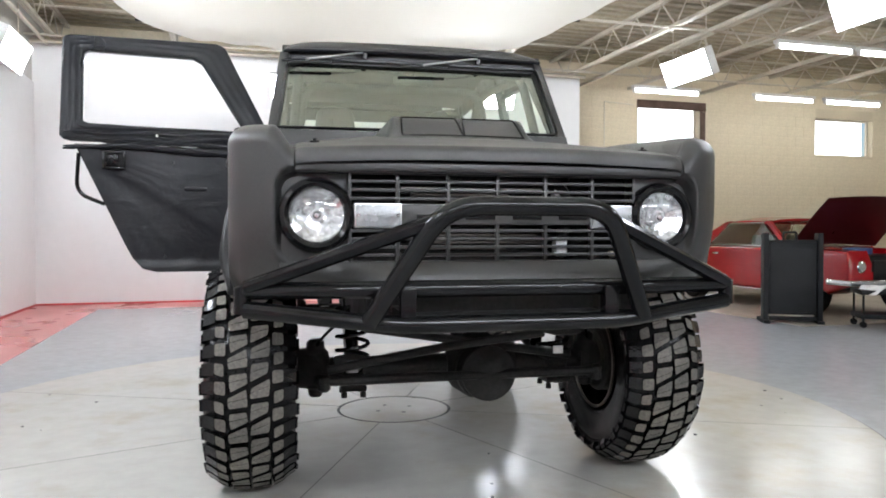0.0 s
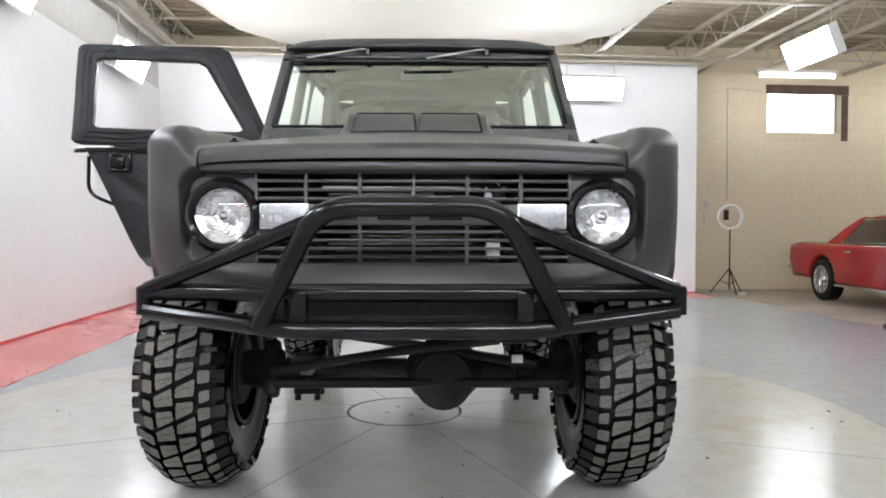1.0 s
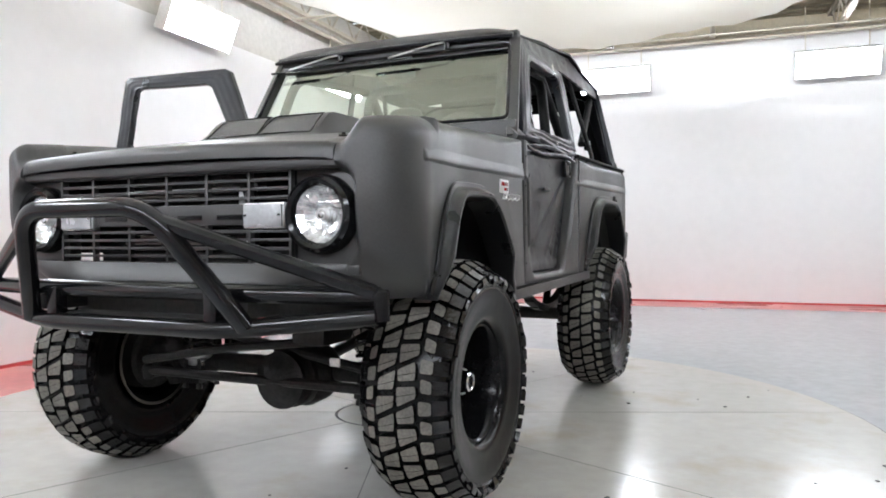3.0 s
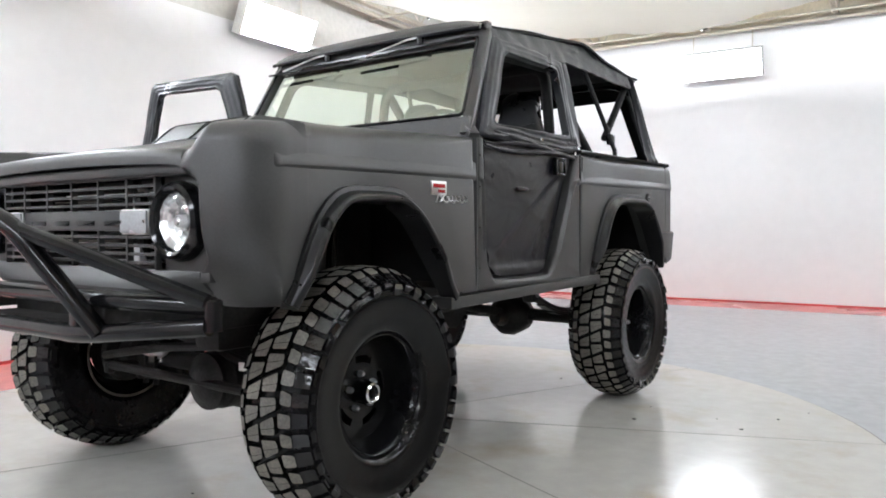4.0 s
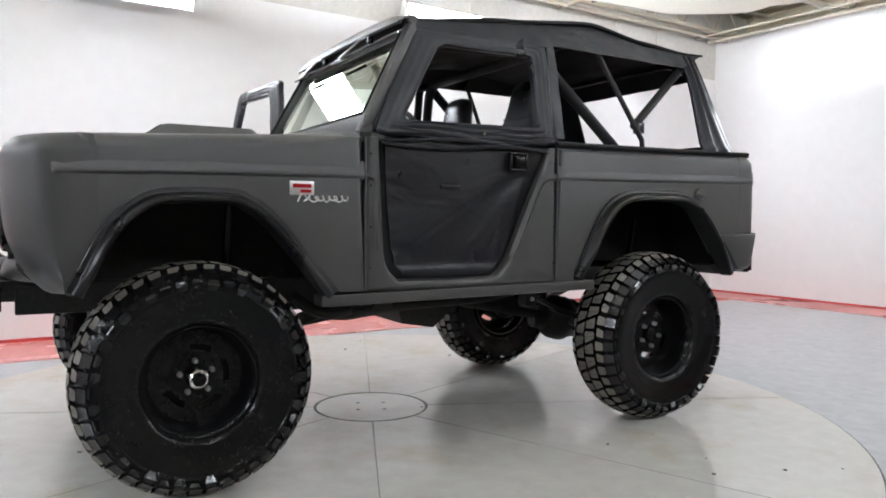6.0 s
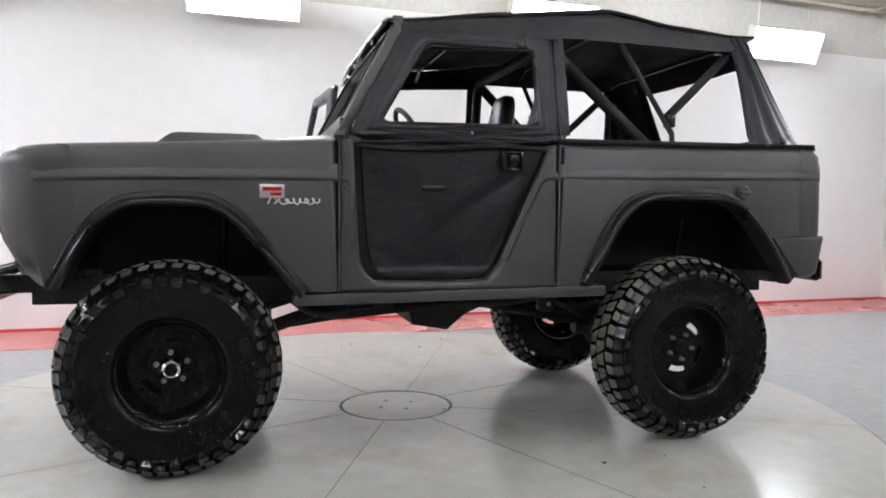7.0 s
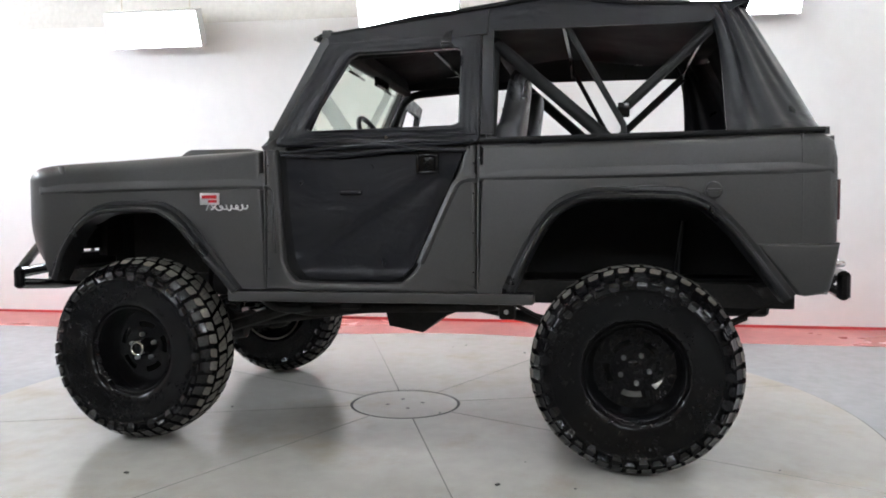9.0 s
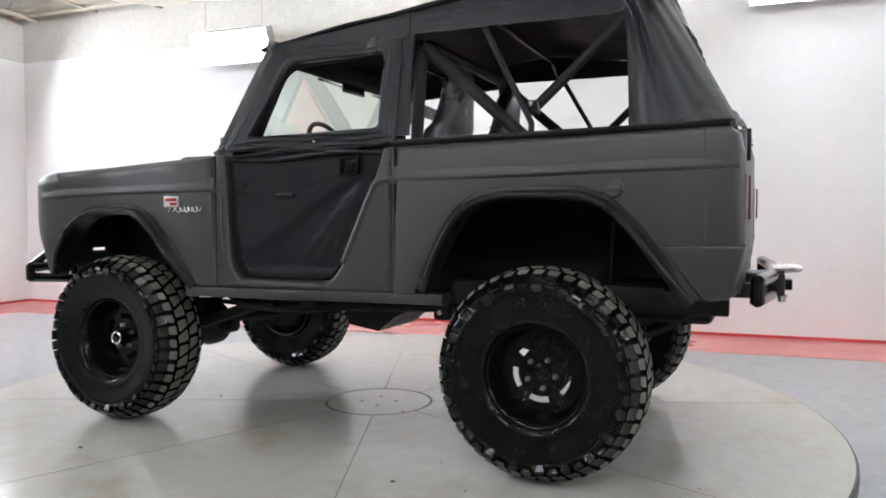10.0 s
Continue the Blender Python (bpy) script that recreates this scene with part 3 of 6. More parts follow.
def nose_skin(u, v):
    """Wraps the fender's side round to the front and rolls it over the top on to the fender's crown."""
    k = u * (len(NOSE_LINE) - 1)
    x, y = along(NOSE_LINE, k)
    p, q = along(NOSE_LINE, max(0.0, k - 0.5)), along(NOSE_LINE, min(len(NOSE_LINE) - 1.001, k + 0.5))
    t = Vector((q[0] - p[0], q[1] - p[1])).normalized()
    n = Vector((t.y, -t.x))
    if n.dot(Vector((0.70 - x, -1.55 - y))) < 0:
        n = -n
    r = 0.055 + 0.015 * math.sin(math.pi * u)
    xe, ye = x + n.x * r, y + n.y * r
    zt = fender_top(xe, ye)
    if v < 0.62:
        z0 = 0.772 + 0.26 * max(0.0, (y + 1.553) / 0.063)
        z = z0 + (zt - r - z0) * v / 0.62
        low = max(0.0, (0.86 - z) / 0.088)
        x -= 0.02 * low * low * step((x - 0.72) / 0.07)
        y += 0.12 * max(0.0, (1.10 - z) / 0.31) ** 2.6 * step((-1.59 - y) / 0.12)
        return (x, y + (-1.733 - y) * recess(x, z) if y < -1.733 else y, z)
    if v < 0.86:
        a = (v - 0.62) / 0.24 * math.pi / 2
        return (x + n.x * r * (1 - math.cos(a)), y + n.y * r * (1 - math.cos(a)), zt - r + r * math.sin(a))
    f = (v - 0.86) / 0.14
    xs, ys = xe + (0.69 - xe) * f, ye + (-1.60 - ye) * f
    return (xs, ys, fender_top(xs, ys) - 0.0005)


def crown(u, v):
    """The fender's top sheet between the hood and the outer roll."""
    y = -1.725 + 1.229 * v
    x = 0.658 + (0.098 - 0.05 * step((-1.60 - y) / 0.12)) * u
    return (x, y, fender_top(x, y) - 0.0015)


def front_fender():
    top = [(y, z) for y, z in RIDGE[:1:-1]] + [(-1.56, ridge_z(-1.56))]
    out = top + [(-1.56, 0.892)] + [p for p in ARCH_F if p[0] > -1.555] + [(-0.60, 0.735), (-0.499, 0.735)]
    w = [1] * len(top) + [0] * (len(out) - len(top))
    bm = slab(out, 0.72, WX, 0.055, w, 7)
    for k in range(12):
        bmesh.ops.bisect_plane(bm, geom=bm.verts[:] + bm.edges[:] + bm.faces[:], plane_co=(0, -1.54 + 0.04 * k, 0), plane_no=(0, 1, 0))
    b2 = crease([(-1.635, 1.180), (-1.6, 1.182), (-1.52, 1.186), (-1.2, 1.198), (-0.8, 1.203), (-0.5, 1.207)], WX - 0.0035)
    b3 = fix(grid(60, 64, nose_skin, (-0.006, 0.012, -0.006)))
    b4 = fix(grid(12, 40, crown, (0, 0, -0.02)))
    return joined(nose_wide(joined(bm, b2, b4)), b3)


both("front_fender", front_fender, BODY, "matte charcoal front fender")


def jamb():
    """Cowl side, sill and rear jamb round the door opening."""
    out = [(-0.492, 1.372), (-0.435, 1.374)]
    out += smooth_line([(-0.425, 1.2), (-0.41, 0.93), (-0.395, 0.84), (-0.35, 0.785), (-0.29, 0.775), (0.10, 0.775), (0.165, 0.79), (0.215, 0.84), (0.255, 0.92), (0.38, 1.2), (0.445, 1.374)], 3)
    out += [(0.484, 1.376), (0.492, 0.77), (0.492, 0.73), (-0.492, 0.73)]
    bm = slab(out, 0.70, WX - 0.001, 0.022, None, 4)
    a = crease([(-0.492, 1.207), (-0.472, 1.204), (-0.455, 1.19), (-0.449, 1.15), (-0.444, 1.0), (-0.436, 0.90)], WX - 0.0035, 0.15)
    b = crease([(0.245, 0.86), (0.285, 0.95), (0.385, 1.17), (0.41, 1.212), (0.44, 1.228), (0.488, 1.231)], WX - 0.003, 0.4)
    return joined(bm, a, b)


both("door_surround", jamb, BODY, "matte charcoal cowl side and sill")


def quarter():
    top = [(0.498, 1.378), (0.9, 1.388), (1.4, 1.399), (1.80, 1.408), (1.86, 1.402), (1.90, 1.37), (1.914, 1.30), (1.918, 1.1), (1.918, 0.98), (1.915, 0.965), (1.902, 0.85), (1.885, 0.80), (1.86, 0.785)]
    arch = ARCH_R[::-1]
    out = top + [(1.795, 0.765)] + arch + [(0.60, 0.74), (0.498, 0.74)]
    w = [1] * len(top) + [0.5] + [0] * len(arch) + [0, 0]
    bm = slab(out, 0.66, WX, 0.04, w, 4)
    a = crease([(0.5, 1.232), (1.2, 1.243), (1.895, 1.254)], WX - 0.0035)
    c = slab([(1.622, 0.965), (1.921, 0.972), (1.908, 0.86), (1.888, 0.785), (1.862, 0.768), (1.80, 0.758), (1.770, 0.764)], 0.7, WX + 0.012, 0.02, None, 4)
    b = tube([(WX - 0.004, 1.775, 1.40), (WX - 0.004, 1.783, 1.25), (WX - 0.004, 1.785, 0.98)], 0.005, 8)
    return joined(bm, a, c, b)


both("quarter_panel", quarter, BODY, "matte charcoal rear quarter panel")
both("rocker", lambda: joined(box((0.70, -0.675, 0.685), (0.80, 0.742, 0.732), 0.008, m=pose(0, 0, 0, 0.7, 0, 0))), BODY, "charcoal rocker bar below the door")


def flare(arch, rise):
    """A black plastic lip: out from the body line, over a bulge, then in and down to the opening."""
    n = len(arch)
    cy, cz = (arch[0][0] + arch[-1][0]) / 2, 0.78
    rows = []
    for inset, x in ((0.0, WX - 0.004), (0.0, WX + 0.008), (0.003, WX + 0.011), (0.017, WX + 0.013), (0.0205, WX + 0.018), (0.024, WX + 0.036), (0.029, WX + 0.046), (0.037, WX + 0.053), (0.046, WX + 0.053), (0.053, WX + 0.045), (0.056, WX + 0.02), (0.058, WX - 0.06)):
        row = []
        for i, (y, z) in enumerate(arch):
            a, b = arch[max(i - 1, 0)], arch[min(i + 1, n - 1)]
            t = Vector((b[0] - a[0], b[1] - a[1])).normalized()
            inw = Vector((t.y, -t.x))
            if inw.dot(Vector((cy - y, cz - z))) < 0:
                inw = -inw
            e = 1 - 0.8 * step((0.92 - z) / 0.16)
            row.append((WX + (x - WX) * (e if x > WX else 1), y + inw.x * inset, z + inw.y * inset))
        rows.append(row)
    bm = bmesh.new()
    V = [[bm.verts.new(p) for p in row] for row in rows]
    for A, B in zip(V, V[1:]):
        for k in range(n - 1):
            bm.faces.new((A[k], A[k + 1], B[k + 1], B[k]))
    for k in (0, n - 1):
        bm.faces.new([r[k] for r in V])
    return fix(bm)


both("front_flare", lambda: nose_wide(flare(ARCH_F, 0)), PLASTIC, "black plastic wheel arch flare")
both("rear_flare", lambda: flare(ARCH_R, 0), PLASTIC, "black plastic wheel arch flare")


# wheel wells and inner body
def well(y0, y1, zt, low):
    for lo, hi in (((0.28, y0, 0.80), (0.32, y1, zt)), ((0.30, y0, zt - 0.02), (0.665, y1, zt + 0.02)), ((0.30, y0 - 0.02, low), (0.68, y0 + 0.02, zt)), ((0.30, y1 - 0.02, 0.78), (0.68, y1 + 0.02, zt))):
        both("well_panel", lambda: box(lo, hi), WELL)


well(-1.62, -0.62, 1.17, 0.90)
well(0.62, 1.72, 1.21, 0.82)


# hood
def hood_z(x, y):
    t = (y + 1.82) / 1.32
    return hood_edge(y) + (0.014 + 0.06 * max(t, 0)) * (1 - abs(x / 0.655) ** 2.4)


def bow(x):
    return 0.03 * (abs(x) / 0.66) ** 4


def hood(u, v):
    x = -0.65 + 1.30 * u
    corner = bow(x) + 0.010 * max(0.0, (abs(x) - 0.61) / 0.04) ** 2
    if v < 0.14:
        a = v / 0.14 * math.pi / 2
        return (x, -1.80 - 0.03 * math.cos(a) + corner, hood_z(x, -1.79) - 0.03 + 0.03 * math.sin(a) - 0.004 * max(0.0, (abs(x) - 0.63) / 0.02))
    y = -1.80 + corner * (1 - v) + (v - 0.14) / 0.86 * 1.31
    edge = 0.006 * max(0.0, (abs(x) - 0.635) / 0.015) ** 2
    return (x, y, hood_z(x, max(y, -1.79)) - edge)


part("hood", grid(60, 36, hood, (0, 0, -0.02)), BODY, truck, "matte charcoal hood")


def scoop(u, v):
    x = (u - 0.5) * 0.58
    y = -1.34 + v * 0.56
    e = step(min(u, 1 - u) / 0.05)
    h = max(0.0, 1.428 - hood_z(x, y)) * step(v / 0.3) * (1 - step((v - 0.92) / 0.08))
    return (x, y, hood_z(x, y) + h * e + 0.001)


part("hood_scoop", grid(40, 32, scoop, (0, 0, -0.02)), BODY, truck, "low charcoal hood scoop")
for cx in (-0.122, 0.122):
    ring = []
    for (d0, v0), (d1, v1) in zip(((-0.120, 0.05), (-0.108, 0.25), (0.108, 0.25), (0.120, 0.05)), ((-0.108, 0.25), (0.108, 0.25), (0.120, 0.05), (-0.120, 0.05))):
        for k in range(8):
            ring.append(scoop((cx + d0 + (d1 - d0) * k / 8) / 0.58 + 0.5, v0 + (v1 - v0) * k / 8))
    part("scoop_insert", tube(ring, 0.0045, 6, closed=True), BLACK_METAL, truck, "dark frame line of a scoop opening")
both("hood_pin", lambda: joined(tube([(0.585, -1.63, 1.245), (0.585, -1.63, 1.275)], [0.007, 0.006], 8), lathe([(0.0, 0.016), (0.004, 0.016), (0.006, 0.012), (0.006, 0.0001)], 12, axis="z", centre=(0.585, -1.63, hood_z(0.585, -1.63)))), BLACK_METAL)

# cowl and firewall
part("cowl", grid(20, 4, lambda u, v: (-0.765 + 1.53 * u, -0.50 + 0.10 * v, hood_z((u - 0.5) * 1.2, -0.52) * (1 - v) + 1.40 * v - 0.005), (0, 0, -0.03)), BODY, truck)
part("firewall", box((-0.70, -0.52, 0.75), (0.70, -0.49, 1.36)), CHASSIS, truck)

# nose: grille shell, opening, valance
Y_SHELL = -1.768


def shell():
    bm = bmesh.new()
    box((-0.70, Y_SHELL, 1.162), (0.70, Y_SHELL + 0.05, 1.19), 0.004, bm)
    box((-0.70, Y_SHELL, 0.842), (0.70, Y_SHELL + 0.05, 0.872), 0.004, bm)
    for s in (-1, 1):
        box((min(s * 0.487, s * 0.70), Y_SHELL, 0.874), (max(s * 0.487, s * 0.70), Y_SHELL + 0.05, 1.162), 0.004, bm)
    return bm


part("grille_shell", shell(), BODY, truck, "charcoal headlamp and grille surround")
# rolled lips of the nose round the recessed shell
part("grille_header", grid(30, 6, lambda u, v: ((2 * u - 1) * 0.662, bow((2 * u - 1) * 0.662) - 1.8095 + 0.008 * (2 * v - 1) ** 4, 1.154 + 0.034 * v), (0, 0.05, 0)), BODY, truck)
part("front_valance", grid(30, 8, lambda u, v: ((2 * u - 1) * 0.66, bow((2 * u - 1) * 0.66) - 1.770 - 0.034 * math.sin((1 - v) * 1.5) + 0.10 * (1 - v) ** 1.5 * abs(2 * u - 1) ** 6 + 0.03 * max(0.0, 1 - v / 0.2) ** 2, 0.796 + 0.078 * v), (0, 0.06, 0)), BODY, truck, "charcoal front valance panel")
# Black filler that paints in the shade below the hood's front lip.
part("hood_gap_shade", box((-0.655, -1.765, 1.1865), (0.655, -1.70, 1.20)), WELL, truck)

bars = [1.155, 1.128, 1.101, 1.074, 0.972, 0.946, 0.920, 0.894]
for z in bars:
    part("grille_bar", box((-0.487, -1.797, z - 0.0045), (0.487, -1.777, z + 0.0045), 0.002), BODY, truck)
for i in range(-3, 4):
    x = i * 0.1655
    part("grille_post", box((min(max(x - 0.0055, -0.487), 0.478), -1.799, 0.874), (max(min(x + 0.0055, 0.487), -0.478), -1.778, 1.164), 0.002), BODY, truck)
part("grille_plate", box((-0.33, -1.801, 0.992), (0.33, -1.777, 1.056), 0.004), BODY, truck, "plain centre band of the grille with five worn letter marks")
for i in range(4):
    part("letter_mark", box((-0.27 + i * 0.16, -1.804, 1.008), (-0.17 + i * 0.16, -1.8, 1.024), 0.001), BLACK_METAL, truck)

# behind the grille
part("radiator", box((-0.46, -1.62, 0.86), (0.46, -1.57, 1.16)), CHASSIS, truck)
for k in range(14):
    part("cooling_fin", box((-0.30, -1.632, 0.885 + k * 0.019), (0.33, -1.624, 0.892 + k * 0.019)), BLACK_METAL if k % 3 else STEEL, truck)
part("hose", tube(fillet([(0.20, -1.66, 1.15), (0.27, -1.68, 1.10), (0.27, -1.67, 0.98), (0.25, -1.66, 0.88)], 0.03), 0.022, 10), CHASSIS, truck)
part("coolant_bottle", box((0.225, -1.69, 1.05), (0.275, -1.65, 1.13), 0.01), RAG, truck, "small white bottle behind the grille")
part("coolant_bottle", box((0.23, -1.69, 0.885), (0.275, -1.65, 0.95), 0.01), RAG, truck, "small white bottle behind the grille")
for z0, x0, x1 in ((1.092, -0.27, 0.06), (1.078, -0.24, 0.10), (0.958, -0.20, 0.16), (0.934, -0.27, 0.18), (0.914, -0.25, 0.05)):
    part("cooler_pipe", tube(fillet([(x0, -1.66, z0), (x0, -1.69, z0), (x1, -1.69, z0), (x1, -1.66, z0)], 0.012, 3), 0.0042, 8), RIM_EDGE, truck, "dull metal cooler pipe behind the grille")
part("engine_block", box((-0.34, -1.5, 0.70), (0.34, -0.62, 1.16), 0.03), CHASSIS, truck)


def headlight(s):
    x, z = s * 0.585, 1.02
    h = part("headlight", lathe([(-1.753, 0.083), (-1.753, 0.117), (-1.786, 0.119), (-1.811, 0.112), (-1.819, 0.100), (-1.813, 0.089), (-1.793, 0.085), (-1.753, 0.083)], 48, axis="y", centre=(x, 0, z)), BLACK_METAL, truck, "round headlight with a black bezel")
    # a bowl of small flat mirrors, each tipped its own way
    rng = random.Random(5)
    bm = bmesh.new()
    depth = lambda r: -1.768 - 0.026 * (r / 0.0845) ** 2
    radii = (0.014, 0.030, 0.046, 0.064, 0.0845)
    for j, (r0, r1) in enumerate(zip(radii, radii[1:])):
        n = (10, 14, 16, 18)[j]
        for i in range(n):
            tip = rng.uniform(-0.002, 0.002)
            tilt = rng.uniform(-0.0014, 0.0014)
            ring = []
            for r, q, e in ((r0, i, -1), (r0, i + 1, 1), (r1, i + 1, 1), (r1, i, -1)):
                ang = 2 * math.pi * q / n
                ring.append(bm.verts.new((x + r * math.cos(ang), depth(r) + (tip if r == r1 else -tip) * 0.6 + tilt * e, z + r * math.sin(ang))))
            bm.faces.new(ring)
    part("reflector", bm, LENS, h, "bright faceted reflector", 0)
    part("reflector_bowl", lathe([(-1.757, 0.001), (-1.760, 0.05), (-1.776, 0.0845)], 32, axis="y", centre=(x, 0, z), caps=False), LENS, h)
    part("bulb_shield", lathe([(-1.79, 0.0001), (-1.79, 0.017), (-1.786, 0.019), (-1.768, 0.019)], 18, axis="y", centre=(x, 0, z), caps=False), STEEL, h)
    part("bulb", lathe([(-1.766, 0.014), (-1.789, 0.014), (-1.794, 0.008), (-1.795, 0.0001)], 16, axis="y", centre=(x, 0, z)), CHROME, h)
    part("lens", lathe([(-1.796, 0.0845), (-1.807, 0.06), (-1.813, 0.03), (-1.815, 0.0001)], 36, axis="y", centre=(x, 0, z), caps=False), LENS_GLASS, h)
    sx = s * 0.395
    g = part("turn_signal", box((sx - 0.075, -1.81, 0.98), (sx + 0.075, -1.78, 1.058), 0.004), STEEL, truck, "rectangular clear turn signal lamp")
    part("lens", box((sx - 0.07, -1.818, 0.985), (sx + 0.07, -1.81, 1.053), 0.003), SIGNAL, g)
    for k in (-1, 1):
        part("screw", lathe([(-1.819, 0.005), (-1.821, 0.004), (-1.821, 0.0001)], 8, axis="y", centre=(sx + k * 0.062, 0, 1.02)), CHROME, g)


headlight(1)
headlight(-1)
# the whole lamp and grille panel sits back in the nose
for ob in truck.children:
    if ob.name.split(".")[0] in ("grille_shell", "grille_bar", "grille_post", "grille_plate", "letter_mark", "headlight", "turn_signal"):
        ob.location.y += 0.030

# ---- windscreen ----
WB, WT = (0.765, -0.485, 1.395), (0.69, -0.215, 1.905)


def on_screen(x, k, off=0.0):
    """A point of the screen's plane: x in -1..1 across, k in 0..1 up."""
    hw = WB[0] + (WT[0] - WB[0]) * k
    return (x * hw, WB[1] + (WT[1] - WB[1]) * k - off * 0.88, WB[2] + (WT[2] - WB[2]) * k + off * 0.47)


def bar_between(a, b, w, d, bevel=0.006):
    a, b = Vector(a), Vector(b)
    L = (b - a).length
    z = (b - a).normalized()
    m = Matrix.Translation(a) @ z.to_track_quat("Z", "Y").to_matrix().to_4x4()
    return box((-w / 2, -d / 2, 0), (w / 2, d / 2, L), bevel, m=m)


frame_w = part("windscreen_frame", joined(bar_between(on_screen(0.965, -0.02), on_screen(0.965, 0.955), 0.05, 0.045), bar_between(on_screen(-0.965, -0.02), on_screen(-0.965, 0.955), 0.05, 0.045),
               bar_between(on_screen(-0.99, 0.055), on_screen(0.99, 0.055), 0.04, 0.085), bar_between(on_screen(-0.99, 0.95), on_screen(0.99, 0.95), 0.045, 0.09)), BODY, truck, "charcoal windscreen frame")
bm = bmesh.new()
bm.faces.new([bm.verts.new(on_screen(x, k)) for x, k in ((-0.94, 0.12), (0.94, 0.12), (0.94, 0.89), (-0.94, 0.89))])
pane = part("windscreen", bm, WINDSCREEN, truck, "green-tinted flat windscreen glass")
pane.visible_shadow = False
part("screen_seal", tube(fillet([on_screen(*p, 0.026) for p in ((-0.94, 0.135), (0.94, 0.135), (0.94, 0.88), (-0.94, 0.88), (-0.94, 0.135))], 0.03), 0.008, 6), BLACK_METAL, truck, "black rubber seal")
both("wedge", lambda: bar_between((0.775, -0.49, 1.37), (0.72, -0.46, 1.42), 0.05, 0.05), BODY)
for px, bx in ((-0.27, -0.50), (0.335, 0.10)):
    w = part("wiper", tube([(px, -0.285, 1.895), (px - 0.05, -0.31, 1.885), (bx - 0.07, -0.315, 1.842)], 0.0046, 8), WIPER, truck, "bright windscreen wiper arm")
    part("blade", bar_between((bx - 0.19, -0.306, 1.832), (bx + 0.06, -0.302, 1.836), 0.014, 0.01, 0.002), BLACK_METAL, w, "black wiper blade")
    part("pivot", lathe([(-0.03, 0.016), (0.0, 0.016), (0.006, 0.01), (0.006, 0.0001)], 12, axis="z", centre=(px, -0.278, 1.895)), BLACK_METAL, w)

# ---- soft top ----
def roof_c(y):
    for (a, za), (b, zb) in zip(ROOF_LINE, ROOF_LINE[1:]):
        if y <= b:
            t = (y - a) / (b - a)
            t = 0.45 * t + 0.55 * t * t * (3 - 2 * t)
            return za + (zb - za) * t
    return ROOF_LINE[-1][1]


ROOF_LINE = ((-0.26, 1.95), (0.284, 2.018), (0.78, 2.07), (1.15, 2.015), (1.47, 1.985), (1.63, 1.985))


def roof(u, v):
    y = -0.265 + (1.865 + 0.03 * (1 - abs(2 * u - 1) ** 3)) * v
    hw = 0.685 - 0.015 * v
    x = (2 * u - 1) * hw
    a = abs(2 * u - 1)
    zc = roof_c(y)
    drop = (0.012 * a ** 2 + 0.032 * a ** 9) * (1 - 0.5 * v ** 3)
    sag = -0.012 * math.sin(math.pi * v * 3) ** 2 * (1 - a ** 4)
    return (x * (1.0 if a < 0.97 else 1.0), y, zc - drop + sag)


top = part("soft_top", grid(32, 48, roof, (0, 0, -0.012)), ROOF_CLOTH, truck, "charcoal canvas soft top roof")
part("front_flap", grid(32, 5, lambda u, v: ((2 * u - 1) * (0.672 + 0.006 * v), -0.262 - 0.028 * math.sin(v * 1.9), roof(u, 0)[2] + 0.004 - (0.052 - 0.03 * (2 * u - 1) ** 8) * v), (0, 0.01, 0)), BODY, top, "charcoal header strip above the windscreen")
part("front_hem", tube([(x * 0.676, -0.288, roof((x + 1) / 2, 0)[2] - 0.048 + 0.03 * x ** 8) for x in (-1, -0.9, -0.7, -0.4, 0, 0.4, 0.7, 0.9, 1)], 0.009, 8), CANVAS, top)


def side_x(z):
    return 0.775 - (z - 1.40) * 0.2


def cloth_strip(poly, name, label="", parent=truck, wrinkle=0.004, thick=0.014, mirror=True, lift=0.0, lean=0.5):
    """A flat-sewn piece of vinyl in (y, z) on the leaning side, with slight folds."""
    def make():
        bm = bmesh.new()
        f = bm.faces.new([bm.verts.new((0, y, z)) for y, z in poly])
        bmesh.ops.triangulate(bm, faces=[f])
        ys, zs = [p[0] for p in poly], [p[1] for p in poly]
        for k in range(1, 16):
            for co, no in (((0, min(ys) + (max(ys) - min(ys)) * k / 16, 0), (0, 1, 0)), ((0, 0, min(zs) + (max(zs) - min(zs)) * k / 16), (0, 0, 1))):
                bmesh.ops.bisect_plane(bm, geom=bm.verts[:] + bm.edges[:] + bm.faces[:], plane_co=co, plane_no=no)
        for v in bm.verts:
            y, z = v.co.y, v.co.z
            v.co.x = side_x(z) + lift + wrinkle * (1.3 * noise.noise(Vector((0, y * 14 + z * 6, z * 2.5))) + 0.7 * math.sin((y + lean * z) * 46 + 5 * noise.noise(Vector((1, y * 3, z * 3)))))
        r = bmesh.ops.extrude_face_region(bm, geom=bm.faces[:])
        for v in r["geom"]:
            if isinstance(v, bmesh.types.BMVert):
                v.co.x -= thick
        return fix(bm)
    part(name, make(), CANVAS, parent, label, 60)
    if mirror:
        part(name, flipped(make()), CANVAS, parent, label, 60)


